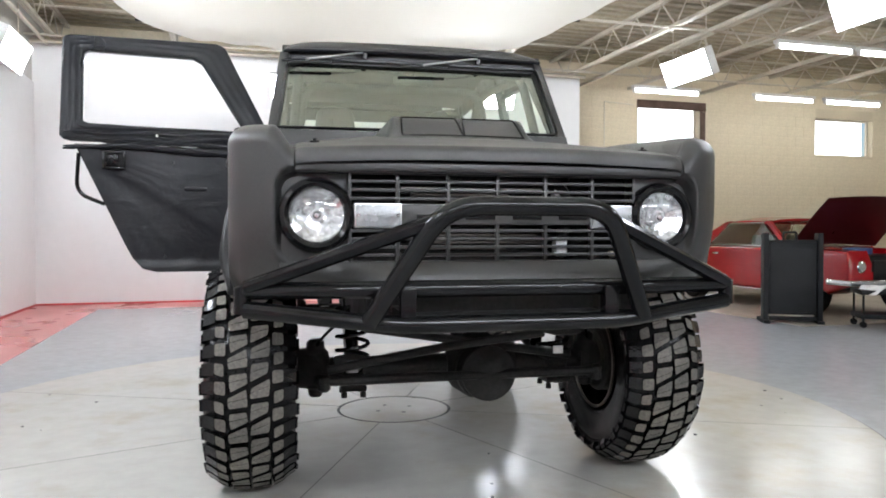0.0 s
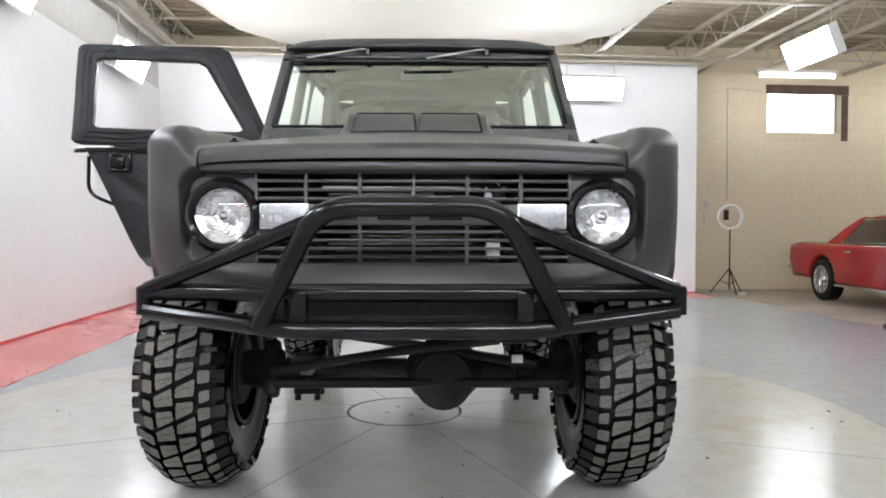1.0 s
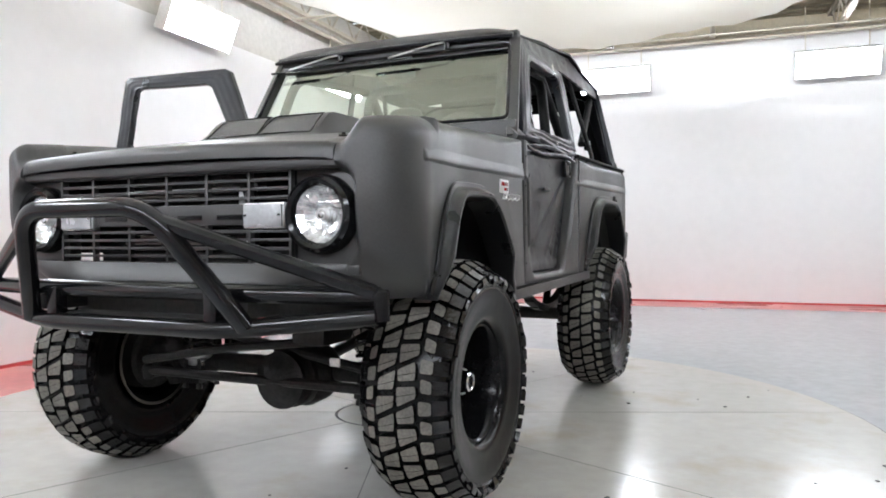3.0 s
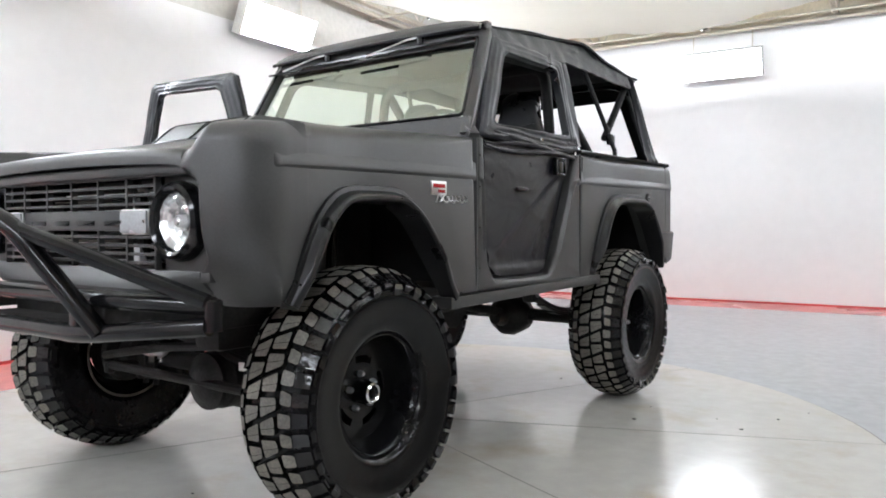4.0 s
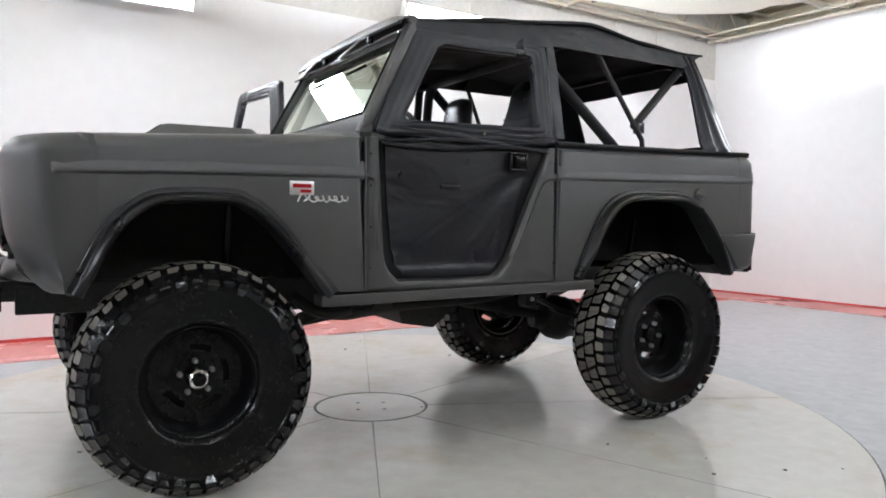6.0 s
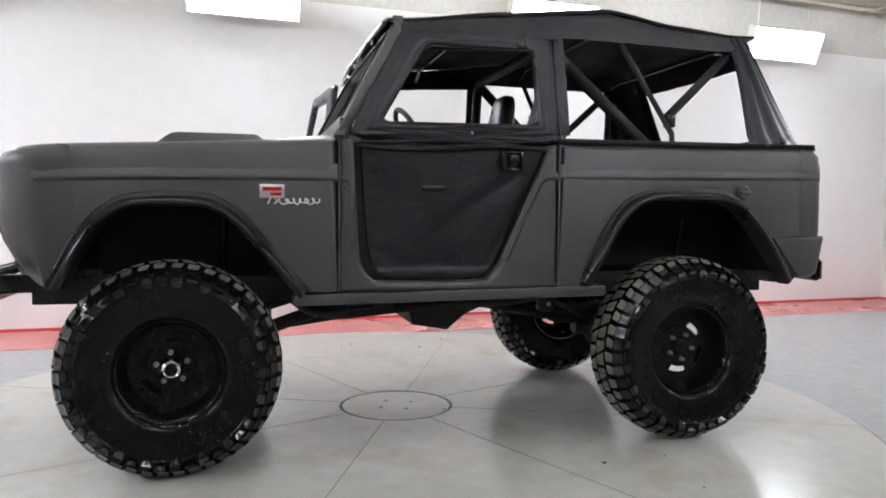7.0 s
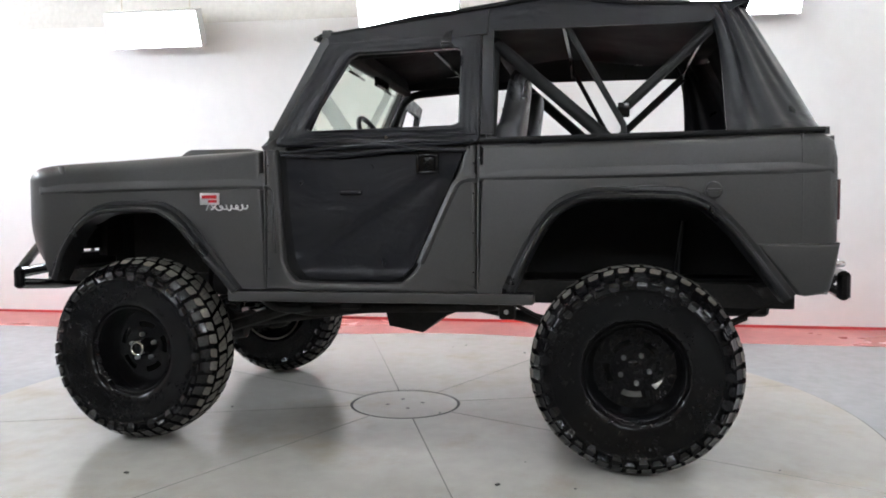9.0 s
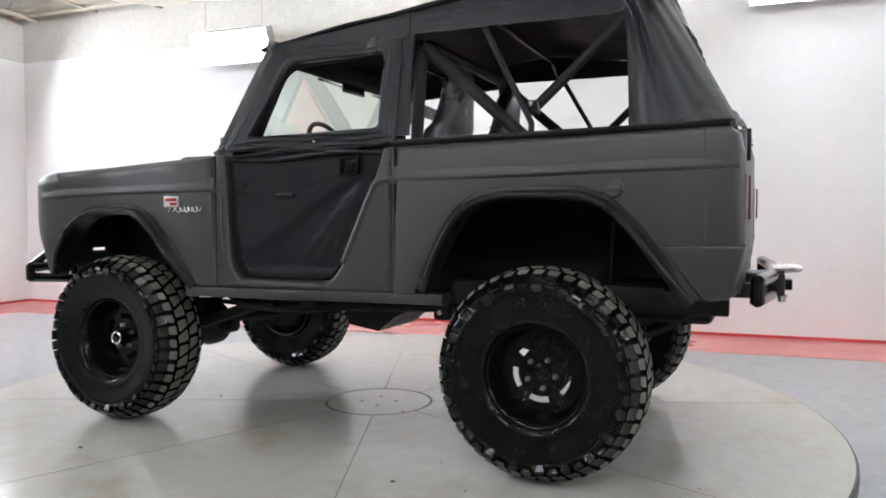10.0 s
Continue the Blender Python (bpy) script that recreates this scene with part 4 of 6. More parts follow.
# rear quarter of the top: side windows are open frames
cloth_strip([(0.50, 1.885), (1.44, 1.875), (1.58, 1.95), (1.2, 1.96), (0.8, 2.015), (0.495, 1.985)], "top_rail_cloth")
def corner(u, v):
    """The corner of the top: drawn tight between the roof and the tail, with folds that run down to the hem."""
    y0 = 1.50 - 0.03 * v - 0.05 * v ** 6
    y1 = 1.89 - 0.28 * v
    z = 1.41 + 0.532 * v
    k = u - 0.34 * (1 - v) * (u - 0.2)
    fold = 0.016 * math.exp(-((k - 0.20) / 0.055) ** 2) + 0.02 * math.exp(-((k - 0.47 + 0.08 * v) / 0.06) ** 2) * (0.4 + 0.6 * v)
    fold += 0.016 * math.exp(-((k - 0.70 + 0.05 * v) / 0.05) ** 2) + 0.006 * math.sin(k * 34 + 3 * v)
    fold += 0.012 * math.exp(-((v - 0.03) / 0.03) ** 2)
    return (side_x(z) + fold * (1 - u ** 8) - 0.12 * u ** 4 - 0.004, y0 + (y1 - y0) * u, z)


both("rear_corner_cloth", lambda: grid(40, 22, corner, (-0.012, 0, 0)), CANVAS, "black vinyl corner of the soft top with drawn folds")
cloth_strip([(-0.235, 1.862), (0.52, 1.868), (0.52, 1.985), (-0.21, 1.9)], "door_rail_cloth", lift=0.008)
cloth_strip([(0.495, 1.94), (0.545, 1.9), (0.555, 1.425), (0.50, 1.425)], "pillar_cloth")
cloth_strip([(0.50, 1.372), (0.50, 1.41), (1.88, 1.424), (1.88, 1.395)], "lower_hem", wrinkle=0.001)
both("edge_piping", lambda: tube([(side_x(1.41) + 0.012, 0.50, 1.392), (side_x(1.41) + 0.012, 1.2, 1.402), (side_x(1.41) + 0.010, 1.86, 1.413)], 0.011, 8), WELL, "black rubber piping")
# rear curtain with a window opening
def rear(u, v):
    z = 1.42 + 0.53 * v
    hw = side_x(z) - 0.12
    return ((2 * u - 1) * hw, 1.884 - 0.278 * v + 0.03 * (1 - abs(2 * u - 1) ** 3) + 0.006 * math.sin(u * 30), z)


for name, (u0, u1, v0, v1) in {"curtain_top": (0, 1, 0.8, 1.055), "curtain_side": (0, 0.05, 0, 0.8), "curtain_edge": (0.95, 1, 0, 0.8), "curtain_hem": (0.05, 0.95, 0, 0.12)}.items():
    part("rear_curtain", grid(16, 8, lambda u, v: rear(u0 + (u1 - u0) * u, v0 + (v1 - v0) * v), (0, -0.008, 0)), ROOF_CLOTH, truck, "black vinyl rear curtain")

# ---- doors ----
LOWER = [(-0.40, 1.372), (-0.385, 1.1), (-0.365, 0.92), (-0.345, 0.84), (-0.30, 0.795), (-0.24, 0.785), (0.09, 0.785), (0.15, 0.80), (0.195, 0.85), (0.23, 0.92), (0.345, 1.18), (0.435, 1.372)]


def door_lower(slack=1.5):
    bm = bmesh.new()
    f = bm.faces.new([bm.verts.new((0, y, z)) for y, z in LOWER])
    bmesh.ops.triangulate(bm, faces=[f])
    for k in range(1, 44):
        for co, no in (((0, -0.40 + 0.835 * k / 44, 0), (0, 1, 0)), ((0, 0, 0.785 + 0.587 * k / 44), (0, 0, 1))):
            bmesh.ops.bisect_plane(bm, geom=bm.verts[:] + bm.edges[:] + bm.faces[:], plane_co=co, plane_no=no)
    for v in bm.verts:
        y, z = v.co.y, v.co.z
        # the cloth is drawn tight from the latch down to the front foot: a flat above the line, slack below it
        d = (y - 0.30) * -0.525 + (z - 1.27) * 0.851
        drawn = -0.014 * (1 - step((d + 0.03) / 0.045)) * step((1.30 - z) / 0.08)
        fan = 0.0
        for slope, wide, high in ((0.30, 0.012, 0.007), (0.46, 0.014, 0.009), (0.64, 0.013, 0.006), (0.84, 0.016, 0.006)):
            e = (y - 0.335 + (1.27 - z) * slope) / wide
            fan += high * math.exp(-e * e) * step((1.25 - z) / 0.10) * step((z - 0.80) / 0.12)
        foot = 0.005 * math.sin(38 * (z + 0.9 * y) + 3 * noise.noise(Vector((y * 9, z * 9, 2)))) * math.exp(-((y + 0.33) / 0.07) ** 2) * step((1.02 - z) / 0.12)
        gather = 0.0014 * math.sin(z * 85 + 4 * noise.noise(Vector((1, y * 4, z * 6)))) * math.exp(-((y + 0.37) / 0.035) ** 2)
        hem = 0.007 * step((0.835 - z) / 0.02)
        v.co.x = 0.765 + slack * 0.67 * (drawn + fan + foot + gather) + hem + 0.005 * noise.noise(Vector((0, y * 4, z * 4)))
    r = bmesh.ops.extrude_face_region(bm, geom=bm.faces[:])
    for v in r["geom"]:
        if isinstance(v, bmesh.types.BMVert):
            v.co.x -= 0.03
    return fix(bm)


def sheet_ring(outer, inner, x_of, thick, bulge=0.010):
    """A sewn frame between two outlines of equal length, flat with a welt at each edge, and slack wrinkles along its foot."""
    bm = bmesh.new()
    n = len(outer)
    rows = []
    for k in range(15):
        t = k / 14
        row = []
        for o, i in zip(outer, inner):
            y, z = o[0] * (1 - t) + i[0] * t, o[1] * (1 - t) + i[1] * t
            low = step((1.475 - z) / 0.03)
            w = 0.0045 * noise.noise(Vector((k * 0.12, y * 9, z * 9)))
            w += 0.009 * low * noise.noise(Vector((2, y * 5 + z * 6, z * 42)))
            w += 0.004 * low * math.sin(z * 230 + 4 * noise.noise(Vector((4, y * 4, z * 3))))
            w += 0.0012 * (1 - low) * math.sin(7 * math.pi * t + 2 * noise.noise(Vector((7, y * 3, z * 3))))
            row.append(bm.verts.new((x_of(z) + bulge * math.sin(math.pi * t) ** 0.5 + w + 0.004 * math.exp(-((t - 0.93) / 0.05) ** 2), y, z)))
        rows.append(row)
    for A, B in zip(rows, rows[1:]):
        for k in range(n):
            bm.faces.new((A[k], A[(k + 1) % n], B[(k + 1) % n], B[k]))
    r = bmesh.ops.extrude_face_region(bm, geom=bm.faces[:])
    for v in r["geom"]:
        if isinstance(v, bmesh.types.BMVert):
            v.co.x -= thick
    return fix(bm)


def rounded(pts, reach):
    """Rounds a closed, evenly cut outline."""
    n = len(pts)
    return [tuple(sum(pts[(i + j) % n][a] for j in range(-reach, reach + 1)) / (2 * reach + 1) for a in (0, 1)) for i in range(n)]


def dense(pts, n=10):
    out = []
    for a, b in zip(pts, pts[1:] + pts[:1]):
        out += [(a[0] + (b[0] - a[0]) * k / n, a[1] + (b[1] - a[1]) * k / n) for k in range(n)]
    return out


UPPER_OUT = [(-0.455, 1.385), (0.495, 1.385), (0.492, 1.885), (-0.185, 1.89), (-0.225, 1.87)]
UPPER_IN = [(-0.308, 1.456), (0.402, 1.468), (0.40, 1.812), (-0.075, 1.806), (-0.115, 1.785)]


def door(parent, slack=1.5):
    d = part("door", door_lower(slack), CANVAS, parent, "black vinyl soft half door")
    part("window_frame", sheet_ring(rounded(dense(UPPER_OUT, 22), 1), rounded(dense(UPPER_IN, 22), 1), side_x, 0.03), CANVAS, d, "padded black vinyl window surround")
    # slack cloth along the waist
    for k, z in enumerate((1.352, 1.372, 1.395, 1.415)):
        part("waist_fold", tube([(side_x(z) + 0.001 + 0.005 * math.sin(y * 9 + k), y, z + 0.012 * math.sin(y * 7 + k * 1.7)) for y in [-0.42 + 0.9 * i / 24 for i in range(25)]], [0.009 * math.sin(math.pi * (i + 1.5) / 27) + 0.003 + 0.0025 * math.sin(i * 1.7 + k) for i in range(25)], 8), CANVAS, d)
    part("latch_plate", joined(box((0.772, 0.220, 1.258), (0.796, 0.232, 1.342), 0.003), box((0.772, 0.308, 1.258), (0.796, 0.320, 1.342), 0.003), box((0.772, 0.232, 1.258), (0.796, 0.308, 1.268), 0.003), box((0.772, 0.232, 1.332), (0.796, 0.308, 1.342), 0.003), box((0.770, 0.228, 1.262), (0.779, 0.312, 1.338))), BLACK_METAL, d, "square black paddle latch")
    part("latch_handle", box((0.779, 0.252, 1.272), (0.792, 0.304, 1.328), 0.004), RIM_BLACK, d)
    part("snap", lathe([(0.0, 0.009), (0.006, 0.007), (0.006, 0.0001)], 12, centre=(side_x(1.418) + 0.012, 0.084, 1.418)), CHROME, d, "chrome snap button")
    part("pull_patch", box((0.768, -0.135, 1.168), (0.784, -0.035, 1.184), 0.006), CANVAS, d)
    return d


door(truck)
# the passenger's door stands open, square to the body
swung = door(truck, 0.4)
swung["label"] = "black vinyl soft door standing wide open"
HINGE = Vector((-0.775, -0.40, 0))
swung.matrix_basis = Matrix.Translation(HINGE) @ pose(0, 0, 0, 0, 0, 95.5) @ Matrix.Translation((0.775, 0.40, 0)) @ MIRROR
part("check_strap", tube(fillet([(-1.59, -0.47, 1.33), (-1.61, -0.44, 1.15), (-1.49, -0.43, 1.10)], 0.06), 0.009, 8), BLACK_METAL, truck, "loose black strap on the open door")

# ---- front bumper of welded tube ----
R_T = 0.027
bumper = part("front_bumper", tube(fillet([(-0.806, -1.805, 0.79), (-0.45, -1.900, 0.795), (0.45, -1.900, 0.795), (0.806, -1.805, 0.79)], 0.1), R_T), BLACK_METAL, truck, "black welded tube bumper")
part("lower_tube", tube(fillet([(-0.801, -1.815, 0.735), (-0.36, -1.930, 0.69), (0.36, -1.930, 0.69), (0.801, -1.815, 0.735)], 0.1), R_T), BLACK_METAL, bumper)
part("bull_bar", tube(fillet([(-0.44, -1.920, 0.70), (-0.245, -2.090, 1.04), (0.245, -2.090, 1.04), (0.44, -1.920, 0.70)], 0.1, 8), R_T + 0.002, 14), BLACK_METAL, bumper, "black hoop over the grille")
for s in (-1, 1):
    part("diagonal", tube([(s * 0.265, -2.065, 1.0), (s * 0.796, -1.817, 0.80)], R_T - 0.004), BLACK_METAL, bumper)
    part("upright", box((s * 0.325 - 0.024, -1.940, 0.69), (s * 0.325 + 0.024, -1.895, 0.80), 0.008), BLACK_METAL, bumper)
    part("end_cap", joined(tube([(s * 0.809, -1.807, 0.722), (s * 0.809, -1.807, 0.803)], 0.025, 14), lathe([(0, 0.025), (0.006, 0.018), (0.006, 0.0001)], 12, axis="z", centre=(s * 0.809, -1.807, 0.803))), BLACK_METAL, bumper)
    part("mount", box((s * 0.40 - 0.03, -1.900, 0.72), (s * 0.40 + 0.03, -1.55, 0.79), 0.006), CHASSIS, bumper)
part("winch_plate", box((-0.32, -1.905, 0.70), (0.32, -1.72, 0.715)), CHASSIS, bumper)
part("skid_panel", box((-0.32, -1.800, 0.70), (0.32, -1.805, 0.79)), CHASSIS, bumper)

# ---- wheels ----
TR, TW = 0.432, 0.126


def tread_r(l):
    return TR + 0.004 - 0.033 * abs(l / TW) ** 3.2


def tyre_mesh():
    """Side walls with a rolled bead that stands proud of the rim, a shallow bowl, a step ring and a full shoulder."""
    side = [(0.090, 0.203), (0.106, 0.206), (0.118, 0.211), (0.127, 0.219), (0.1325, 0.230), (0.134, 0.242), (0.135, 0.255), (0.1375, 0.272), (0.142, 0.294), (0.1465, 0.316), (0.149, 0.332), (0.1485, 0.339), (0.152, 0.342), (0.153, 0.347), (0.1505, 0.352), (0.146, 0.362), (0.139, 0.379), (0.127, 0.394)]
    crown = [(l, tread_r(l) - 0.016) for l in (-0.112, -0.08, -0.04, 0.0, 0.04, 0.08, 0.112)]
    return lathe([(-l, r) for l, r in side] + crown + side[::-1], 96, caps=False)


def tread_mesh():
    """Four columns of blocks: two of tilted, slit blocks that interlock over the crown and a row on each shoulder; tops
    pale with dust and painted-in sheen, and dark flanks.
    """
    rng = random.Random(7)
    bm = bmesh.new()
    N = 42
    p = 2 * math.pi * TR / N

    def block(ring, cut=0.006, inset=0.0012):
        """ring: corners (across, round the tyre) in metres; cut rounds each corner off."""
        pts = []
        for q0, q1, q2 in zip(ring[-1:] + ring[:-1], ring, ring[1:] + ring[:1]):
            for q in (q0, q2):
                d = Vector((q[0] - q1[0], q[1] - q1[1]))
                pts.append((q1[0] + d.x * min(0.35, cut / d.length), q1[1] + d.y * min(0.35, cut / d.length)))
        ml, mc = sum(q[0] for q in pts) / len(pts), sum(q[1] for q in pts) / len(pts)
        top, bot = [], []
        for l, a in pts:
            d = Vector((ml - l, mc - a))
            d = d.normalized() * inset
            r = tread_r(l)
            top.append(bm.verts.new((l + d.x, r * math.sin((a + d.y) / TR), r * math.cos((a + d.y) / TR))))
            bot.append(bm.verts.new((l, (r - 0.018) * math.sin(a / TR), (r - 0.018) * math.cos(a / TR))))
        bm.faces.new(top)
        n = len(pts)
        for i in range(n):
            bm.faces.new((top[i], bot[i], bot[(i + 1) % n], top[(i + 1) % n])).material_index = 1

    for k in range(N):
        for s, ph in ((-1, 0.0), (1, 0.5)):
            # shoulder: squarish, its inner end set a little on, every second one shorter
            c, h = (k + ph + 0.35) * p, p * (0.34 if k % 2 else 0.365)
            i0, t = (0.080, 0.10 * p) if k % 2 else (0.075, 0.02 * p)
            block([(s * i0, c - h + t), (s * 0.1125, c - h), (s * 0.1125, c + h - 0.06 * p), (s * i0, c + h + t)], 0.005)
            # crown: a tilted block in two halves along a thin slit
            c = (k + ph) * p + rng.uniform(-0.02, 0.02) * p
            lo, hi = (0.46 * s, 0.10 * s) if k % 2 else (0.10 * s, 0.46 * s)
            l0, l1, lm = 0.0045, 0.067 if k % 2 else 0.062, 0.036
            low = lambda l: c - 0.36 * p + lo * (l - lm)
            high = lambda l: c + 0.36 * p + hi * (l - lm)
            f = 0.45 + rng.uniform(-0.05, 0.05)
            slit = lambda l: low(l) * (1 - f) + high(l) * f + 0.002 * math.sin(l * 160)
            block([(s * (l0 + 0.004), low(l0)), (s * l1, low(l1)), (s * (l1 + 0.002), slit(l1) - 0.0005), (s * lm, slit(lm) - 0.0005), (s * l0, slit(l0) - 0.0005)], 0.003, 0.0003)
            block([(s * l0, slit(l0) + 0.0005), (s * lm, slit(lm) + 0.0005), (s * (l1 + 0.002), slit(l1) + 0.0005), (s * (l1 - 0.003), high(l1)), (s * l0, high(l0))], 0.003, 0.0003)
    return fix(bm)


def lug_mesh():
    """Blocks that run down over the shoulders."""
    rng = random.Random(3)
    bm = bmesh.new()
    N = 42
    for s, ph in ((-1, 0.35), (1, 0.85)):
        for k in range(N):
            c = (k + ph) / N * 2 * math.pi
            h = 0.74 * math.pi / N * rng.uniform(0.88, 1.04)
            low = (0.340 if k % 2 else 0.360) + rng.uniform(-0.006, 0.006)
            top = tread_r(TW) - 0.004
            split = 0.384 + rng.uniform(-0.003, 0.003)
            out = 0.159 + rng.uniform(-0.003, 0.004)
            for r0, r1, rows, turn in ((top, split, ((tread_r(0.1135) - 0.001, 0.1135), (top - 0.004, 0.134), (split, out - 0.006)), 0.0),
                                       (split - 0.005, low, ((split - 0.005, out - 0.001), ((split + low) / 2, out + 0.003), (low, 0.151)), h * 0.45)):
                vs = []
                c0 = c + turn
                for n, (r, x) in enumerate(rows):
                    w = h * (1 if r1 > 0.37 else (0.80, 1.05, 0.62)[n])
                    vs.append([bm.verts.new((s * x, r * math.sin(c0 + d), r * math.cos(c0 + d))) for d in (-w, w)] )
                base = [[bm.verts.new((s * (x - 0.014), (r - 0.004) * math.sin(c0 + d), (r - 0.004) * math.cos(c0 + d))) for d in (-h, h)] for r, x in ((r0, rows[0][1]), (r1, 0.146))]
                for A, B in zip(vs, vs[1:]):
                    bm.faces.new((A[0], A[1], B[1], B[0]))
                for e in (0, 1):
                    bm.faces.new([v[e] for v in vs] + [base[1][e], base[0][e]])
                bm.faces.new((vs[-1][0], vs[-1][1], base[1][1], base[1][0]))
    return fix(bm)


def wheel_face(bm, r0, r1, slots, x, th):
    """A pressed disc with curved slots between r0 and r1, as one shell."""
    radii = [0.012, r0, r1, 0.172]
    n = slots * 12
    solid = lambda j, i: j != 1 or (i % 12) >= 7
    V = {}
    def vert(j, i, s):
        key = (j, i % n, s)
        if key not in V:
            a = 2 * math.pi * i / n
            V[key] = bm.verts.new((x - th * s, radii[j] * math.sin(a), radii[j] * math.cos(a)))
        return V[key]
    for j in range(3):
        for i in range(n):
            if not solid(j, i % n):
                continue
            for s in (0, 1):
                bm.faces.new([vert(j, i, s), vert(j + 1, i, s), vert(j + 1, i + 1, s), vert(j, i + 1, s)])
            for nj, ni, e in ((j - 1, i, ((j, i), (j, i + 1))), (j + 1, i, ((j + 1, i), (j + 1, i + 1))), (j, i - 1, ((j, i), (j + 1, i))), (j, i + 1, ((j, i + 1), (j + 1, i + 1)))):
                if nj < 0 or nj > 2 or not solid(nj, ni % n):
                    p, q = e
                    bm.faces.new([vert(*p, 0), vert(*q, 0), vert(*q, 1), vert(*p, 1)])
    fix(bm)


def wheel(front):
    w = part("wheel", joined(lathe([(0.094, 0.2045), (0.104, 0.2075), (0.111, 0.2060), (0.112, 0.2015), (0.106, 0.195), (0.092, 0.188), (0.075, 0.184), (0.05, 0.178), (0.0, 0.168), (-0.09, 0.172), (-0.13, 0.20), (-0.138, 0.212), (-0.128, 0.205), (-0.09, 0.178), (-0.03, 0.172), (0.05, 0.183), (0.088, 0.196), (0.094, 0.2045)], 64)), RIM_GLOSS, truck, "deep-dish black steel wheel")
    bm = bmesh.new()
    wheel_face(bm, 0.098, 0.124, 5, 0.012, 0.008)
    part("wheel_face", bm, RIM_BLACK, w, "slotted black wheel face", 20)
    lugs = lug_mesh()
    for f in lugs.faces:
        f.material_index = 2
    part("tyre", tyre_mesh(), RUBBER, w, "black mud tyre with tall side walls")
    part("tread", joined(tread_mesh(), lugs), [TREAD, RUBBER, LUG_RUBBER], w, "chunky tread blocks, tops pale with dust and painted-in sheen", 20)
    for k in range(5):
        a = 2 * math.pi * (k + 0.1) / 5
        part("lug_nut", lathe([(0.012, 0.0115), (0.028, 0.0105), (0.034, 0.006), (0.034, 0.0001)], 6, centre=(0, 0.062 * math.sin(a), 0.062 * math.cos(a))), STEEL, w, "bright lug nut")
    if front:
        part("hub", lathe([(0.005, 0.044), (0.046, 0.040), (0.060, 0.036), (0.063, 0.034), (0.063, 0.0001)], 24, caps=False), RIM_BLACK, w)
        part("hub_ring", lathe([(0.063, 0.0245), (0.073, 0.0255), (0.076, 0.030), (0.072, 0.036), (0.057, 0.038), (0.055, 0.03), (0.063, 0.0245)], 24), CHROME, w, "chrome locking hub ring")
        part("hub_dial", box((0.0625, -0.005, -0.017), (0.069, 0.005, 0.017), 0.002), RIM_BLACK, w)
    else:
        part("hub", lathe([(0.012, 0.040), (0.028, 0.036), (0.031, 0.03), (0.031, 0.0001)], 24), RIM_BLACK, w)
    part("inner_rim_edge", tube([(-0.134, 0.203 * math.sin(a), 0.203 * math.cos(a)) for a in [2 * math.pi * i / 48 for i in range(48)]], 0.006, 6, closed=True), RIM_EDGE, w, "worn inner rim edge")
    d = 0.14 if front else 0.104
    part("brake_drum", lathe([(-0.13, d - 0.02), (-0.12, d - 0.004), (-0.04, d), (-0.03, d - 0.02), (-0.03, 0.0001)], 32), CHASSIS, w)
    return w


AXLE_X, AXLE_Z = 0.736, 0.435
wf = wheel(True)
wf.matrix_basis = pose(AXLE_X, -1.16, AXLE_Z, 12, 0, 0)
copy_thing(wf, pose(-AXLE_X - 0.064, -1.16, AXLE_Z, 40, 0, 180))
wr = wheel(False)
wr.matrix_basis = pose(AXLE_X + 0.008, 1.155, AXLE_Z, -20, 0, 0)
copy_thing(wr, pose(-AXLE_X - 0.03, 1.155, AXLE_Z, 75, 0, 180))


# ---- underneath ----
def axle(y, dx, drop):
    a = part("axle", tube([(-0.62, y, AXLE_Z), (0.62, y, AXLE_Z)], 0.040, 14), CHASSIS, truck, "black steel axle tube")
    bm = lathe([(-0.14, 0.05), (-0.11, 0.09), (-0.04, 0.135), (0.03, 0.135), (0.10, 0.10), (0.15, 0.05)], 24, axis="x", centre=(dx, y, AXLE_Z - 0.01))
    part("differential", joined(bm, lathe([(-0.16, 0.02), (-0.15, 0.09), (-0.11, 0.118), (0.0, 0.12), (0.14, 0.05), (0.2, 0.04)] if drop > 0 else [(0.16, 0.02), (0.15, 0.09), (0.11, 0.118), (0.0, 0.12), (-0.14, 0.05), (-0.2, 0.04)], 24, axis="y", centre=(dx, y, AXLE_Z - 0.015))), CHASSIS, a, "cast differential housing")
    for s in (-1, 1):
        part("spindle_end", lathe([(-0.07, 0.07), (0.03, 0.085), (0.07, 0.06)], 18, centre=(s * 0.60, y, AXLE_Z)), CHASSIS, a)
    return a


